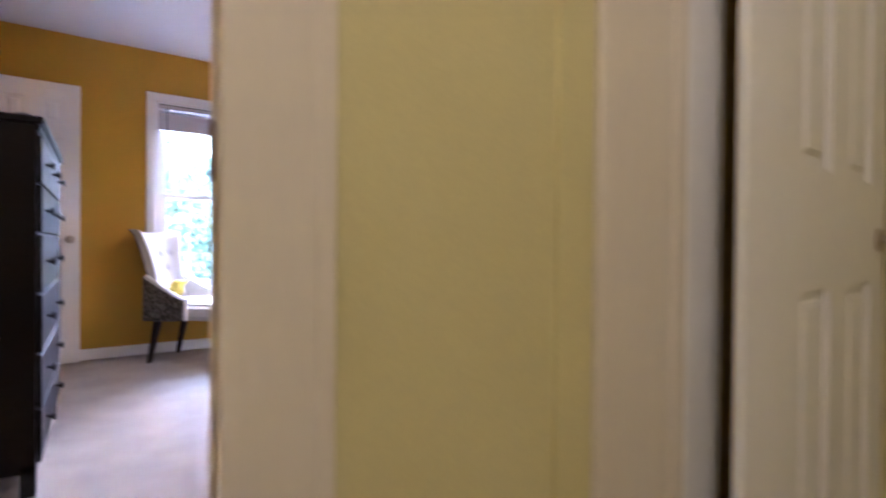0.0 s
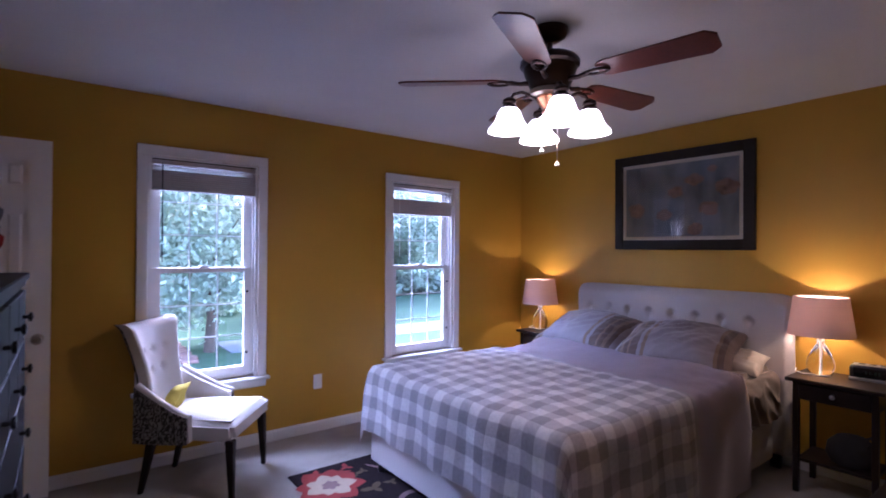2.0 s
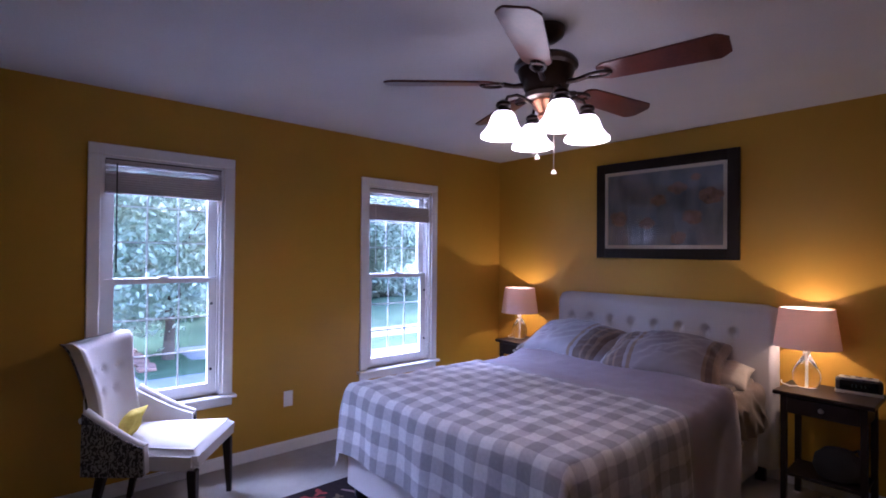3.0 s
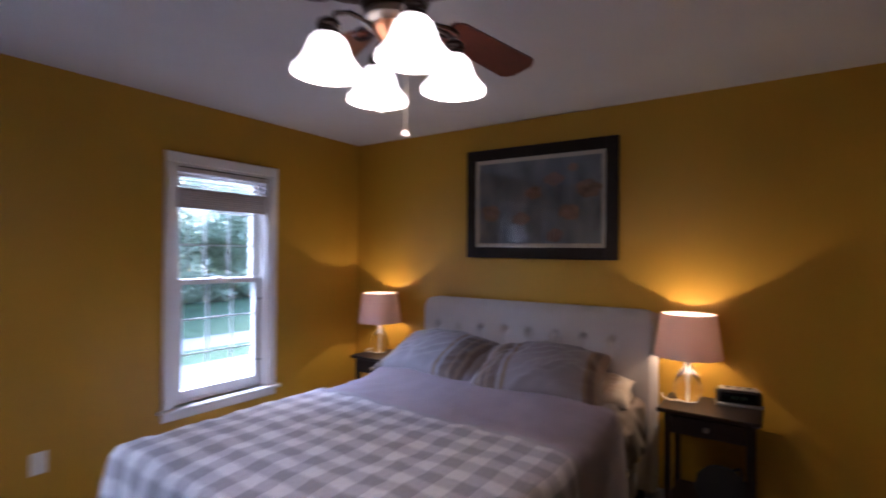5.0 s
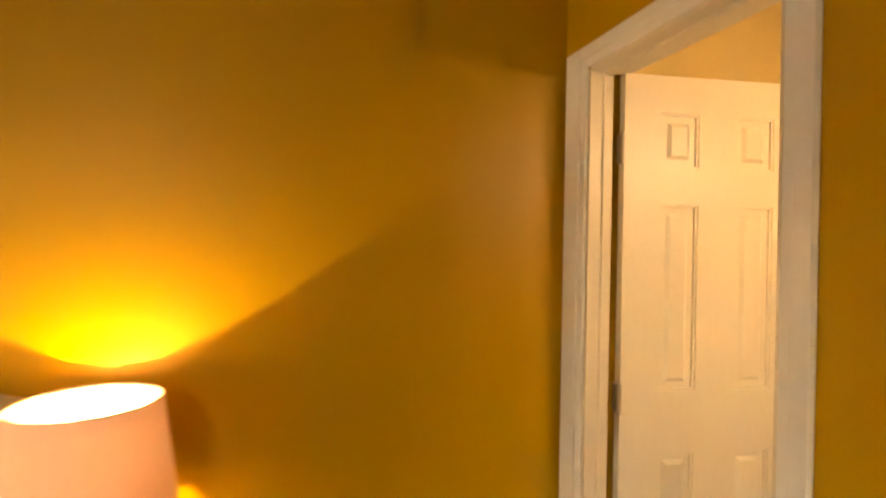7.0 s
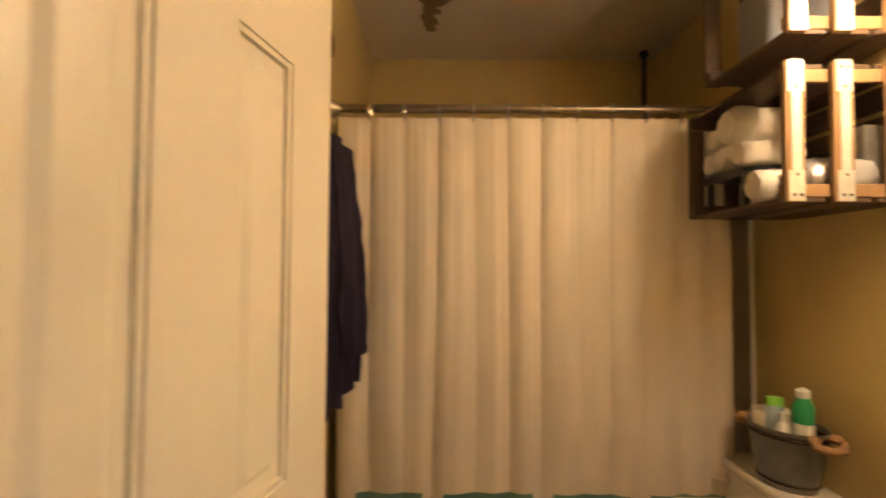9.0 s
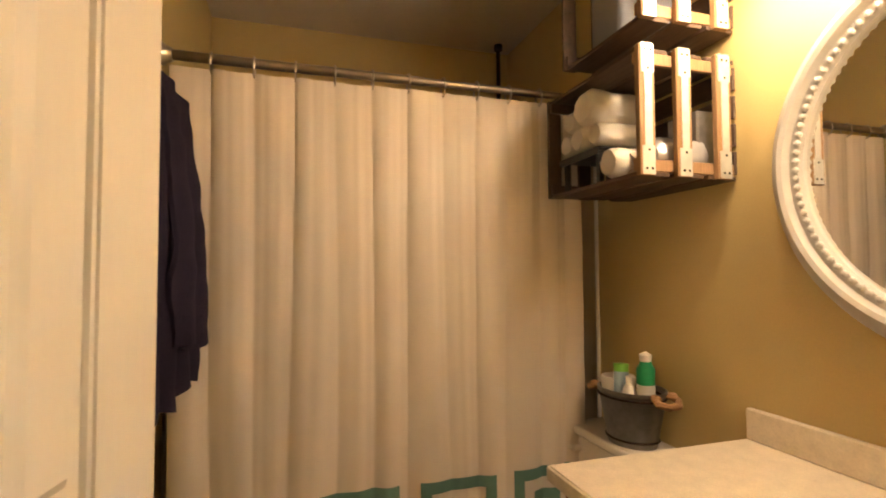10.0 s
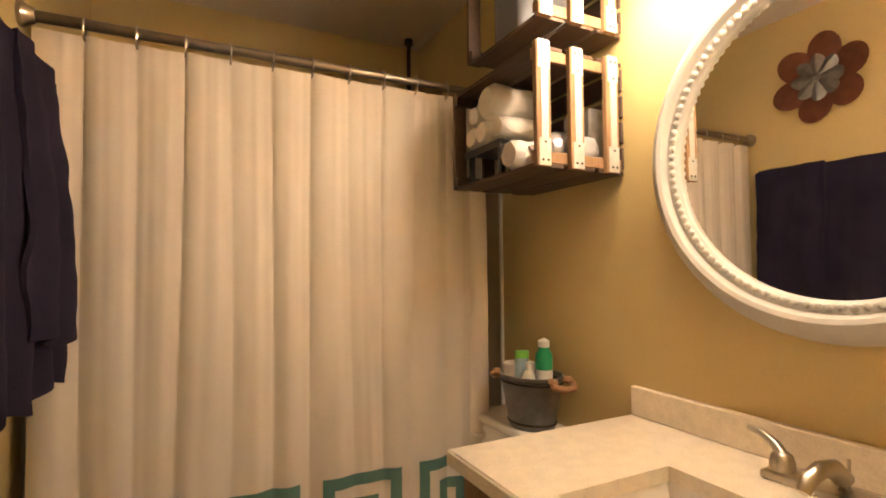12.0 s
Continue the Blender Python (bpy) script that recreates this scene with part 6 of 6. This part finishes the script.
# metal flower on the wall
fl = thing("wall_flower", (BE, -0.60, 2.14), 0, "rust and galvanised metal flower wall ornament", "wall ornament")
for k in range(6):
    a = k * math.pi / 3 + 0.35

    def petal(u, v, a=a):
        t, r = 2 * math.pi * u, v
        px, pz = 0.125 + 0.078 * r * math.cos(t), 0.070 * r * math.sin(t)
        return (-0.012 - 0.018 * (1 - r * r) * 0.4 - 0.03 * (px / 0.2) ** 2, px * math.cos(a) - pz * math.sin(a), px * math.sin(a) + pz * math.cos(a))
    part("outer_petal", thicken(sheet(petal, 20, 4), 0.002), "cork", fl, smooth=True)
for k in range(8):
    a = k * math.pi / 4

    def inner(u, v, a=a):
        t, r = 2 * math.pi * u, v
        px, pz = 0.062 + 0.046 * r * math.cos(t), 0.034 * r * math.sin(t)
        return (-0.045 + 0.10 * (px - 0.05) ** 2 * 10 - 0.010 * math.cos(pz * 90), px * math.cos(a) - pz * math.sin(a), px * math.sin(a) + pz * math.cos(a))
    part("inner_petal", thicken(sheet(inner, 16, 4), 0.002), "steel", fl, smooth=True)
part("centre", lathe([(0.02, -0.03), (0.018, -0.062), (0.0, -0.068)], 16, axis="x"), "steel", fl, smooth=True)
part("mount", boxes(((-0.05, -0.012, -0.012), (0, 0.012, 0.012))), "bronze", fl)

# ---- outdoors ----
GZ = -2.9
struct("ground", boxes(((-400, N + 0.2, GZ - 0.5), (400, 600, GZ))), "grass", "mown lawn")
struct("pavement", boxes(((-9, N + 2.0, GZ), (34, 20.5, GZ + 0.03))), "concrete", "pale concrete drive in front of the house")
struct("pavement", boxes(((0.6, 20.5, GZ), (3.2, 46, GZ + 0.03))), "concrete", "pale concrete drive crossing the lawn")
struct("road", boxes(((5.5, 23.2, GZ), (60, 26.2, GZ + 0.03))), "concrete", "pale street beyond the lawn")
edging = thing("brick_edging", (3.5, 27, GZ), 0, "red brick edging beside the drive", "edging")
for i in range(12):
    part("brick", boxes(((-0.1 + 0.1 * (i % 2), -5 + 0.62 * i, 0), (0.5 + 0.1 * (i % 2), -4.5 + 0.62 * i, 0.12)), bevel=0.02), "brickred", edging)


def house(at, w, d, h, rise, label):
    b = thing("house", at, 0, label, "house")
    wall = part("wall", boxes(((-w / 2, 0, 0), (w / 2, d, h))), "siding", b)
    part("roof", prism([(-w / 2 - 0.4, h), (w / 2 + 0.4, h), (0, h + rise)], -0.4, d + 0.4, "y"), "roof", b)
    for i in range(4):
        x = -w / 2 + w * (i + 0.5) / 4
        wd = part("window", boxes(((x - 0.5, -0.06, 1.0), (x + 0.5, 0.0, 2.4))), "trim", b)
        part("pane", boxes(((x - 0.42, -0.075, 1.08), (x + 0.42, -0.062, 2.32))), "screen", wd)
    return b


house((6, 54, GZ), 13, 8, 2.8, 2.4, "low pale house across the street")
house((22, 60, GZ), 12, 9, 3.4, 3.4, "pale house with a light gable among trees")
for bx, by in ((4.6, 48.5), (6.6, 48.0)):
    wb = thing("wheelie_bin", (bx, by, GZ), 0, "blue plastic rubbish bin at the street", "bin", "street bins")
    bm = bmesh.new()
    for v in bmesh.ops.create_cube(bm, size=1)["verts"]:
        k = 1.0 if v.co.z > 0 else 0.8
        v.co = Vector((v.co.x * 0.62 * k, v.co.y * 0.7 * k, 0.08 + (v.co.z + 0.5) * 1.0))
    part("body", bm, "bin", wb)
    part("lid", boxes(((-0.34, -0.38, 1.08), (0.34, 0.38, 1.15)), bevel=0.02), "bin", wb)
    for s in (-1, 1):
        part("wheel", lathe([(0.12, 0), (0.12, s * 0.05)], 14, (s * 0.27, 0.26, 0.12), "x"), "black", wb)


def leaf_cloud(seed, count, rx, rz, size, flat=1.0):
    r = np.random.default_rng(seed)
    clumps = r.normal(size=(46, 3))
    clumps /= np.linalg.norm(clumps, axis=1)[:, None]
    clumps *= (0.45 + 0.55 * r.random((46, 1))) * np.array([rx, rx, rz])
    pick = r.integers(0, 46, count)
    c = clumps[pick] + r.normal(size=(count, 3)) * np.array([rx, rx, rz * 0.55]) * 0.19
    a, b = r.normal(size=(count, 3)), r.normal(size=(count, 3))
    a /= np.linalg.norm(a, axis=1)[:, None]
    b -= (a * b).sum(1)[:, None] * a
    b /= np.linalg.norm(b, axis=1)[:, None]
    s = size * (0.5 + r.random((count, 1)))
    verts = np.stack([c - a * s, c + b * s * 0.55, c + a * s, c - b * s * 0.55], 1).reshape(-1, 3)
    me = bpy.data.meshes.new("crown")
    me.from_pydata(verts.tolist(), [], np.arange(count * 4).reshape(-1, 4).tolist())
    return me


CROWNS = [leaf_cloud(1, 42000, 4.2, 3.6, 0.125), leaf_cloud(2, 42000, 4.8, 4.6, 0.125)]
CROWNS[0].materials.append(M["leafA"]), CROWNS[1].materials.append(M["leafB"])
for i, (tx, ty, k, sc) in enumerate(((4.8, 24, 1, 0.95), (-3.5, 27, 0, 1.1), (11.5, 33, 0, 1.15), (0.5, 44, 1, 1.3), (17, 40, 1, 1.2), (25, 44, 0, 1.4), (33, 52, 1, 1.5), (9, 64, 0, 1.8), (-9, 40, 1, 1.4), (42, 60, 0, 1.8), (24, 72, 1, 1.9), (-2, 70, 0, 1.9), (34, 80, 0, 2.2), (14, 84, 1, 2.3), (50, 84, 1, 2.3))):
    t = thing("tree", (tx, ty, GZ), 47 * i, "leafy green deciduous tree on the lawn" if ty < 50 else "tall green tree behind the houses", "tree", "street trees")
    t.scale = (sc, sc, sc)
    hgt = 5.2
    part("trunk", tube([(0, 0, 0), (0.08, 0.05, 1.5), (-0.05, 0.1, 3.2), (0.1, 0, hgt)], [0.26, 0.20, 0.15, 0.06], 10), "bark", t, smooth=True)
    for a in range(5):
        q = 1.256 * a
        part("limb", tube([(0, 0, 2.3 + 0.4 * a), (1.0 * math.cos(q), 1.0 * math.sin(q), 3.3 + 0.4 * a), (2.2 * math.cos(q), 2.2 * math.sin(q), 4.0 + 0.5 * a)], [0.10, 0.06, 0.02], 7), "bark", t, smooth=True)
    c = new("crown", CROWNS[k])
    c.parent, c.location = t, (0, 0, hgt + 0.6)
SHRUB = leaf_cloud(7, 2600, 1.6, 0.9, 0.16)
SHRUB.materials.append(M["leafA"])
for i, (sx, sy, sc) in enumerate(((8, 38, 1.0), (14, 43, 1.4), (17.5, 43.5, 1.5), (21, 44, 1.4), (24.5, 44, 1.6), (28, 45, 1.6), (32, 46, 1.7), (-2, 36, 1.3), (9.5, 50, 1.5), (12.5, 51, 1.4))):
    t = thing("shrub", (sx, sy, GZ), 70 * i, "rounded green shrub on the lawn edge", "shrub", "hedge shrubs")
    t.scale = (sc, sc, sc)
    part("stem", tube([(0, 0, 0), (0.05, 0, 0.5)], [0.06, 0.03], 7), "bark", t)
    c = new("crown", SHRUB)
    c.parent, c.location = t, (0, 0, 0.75)
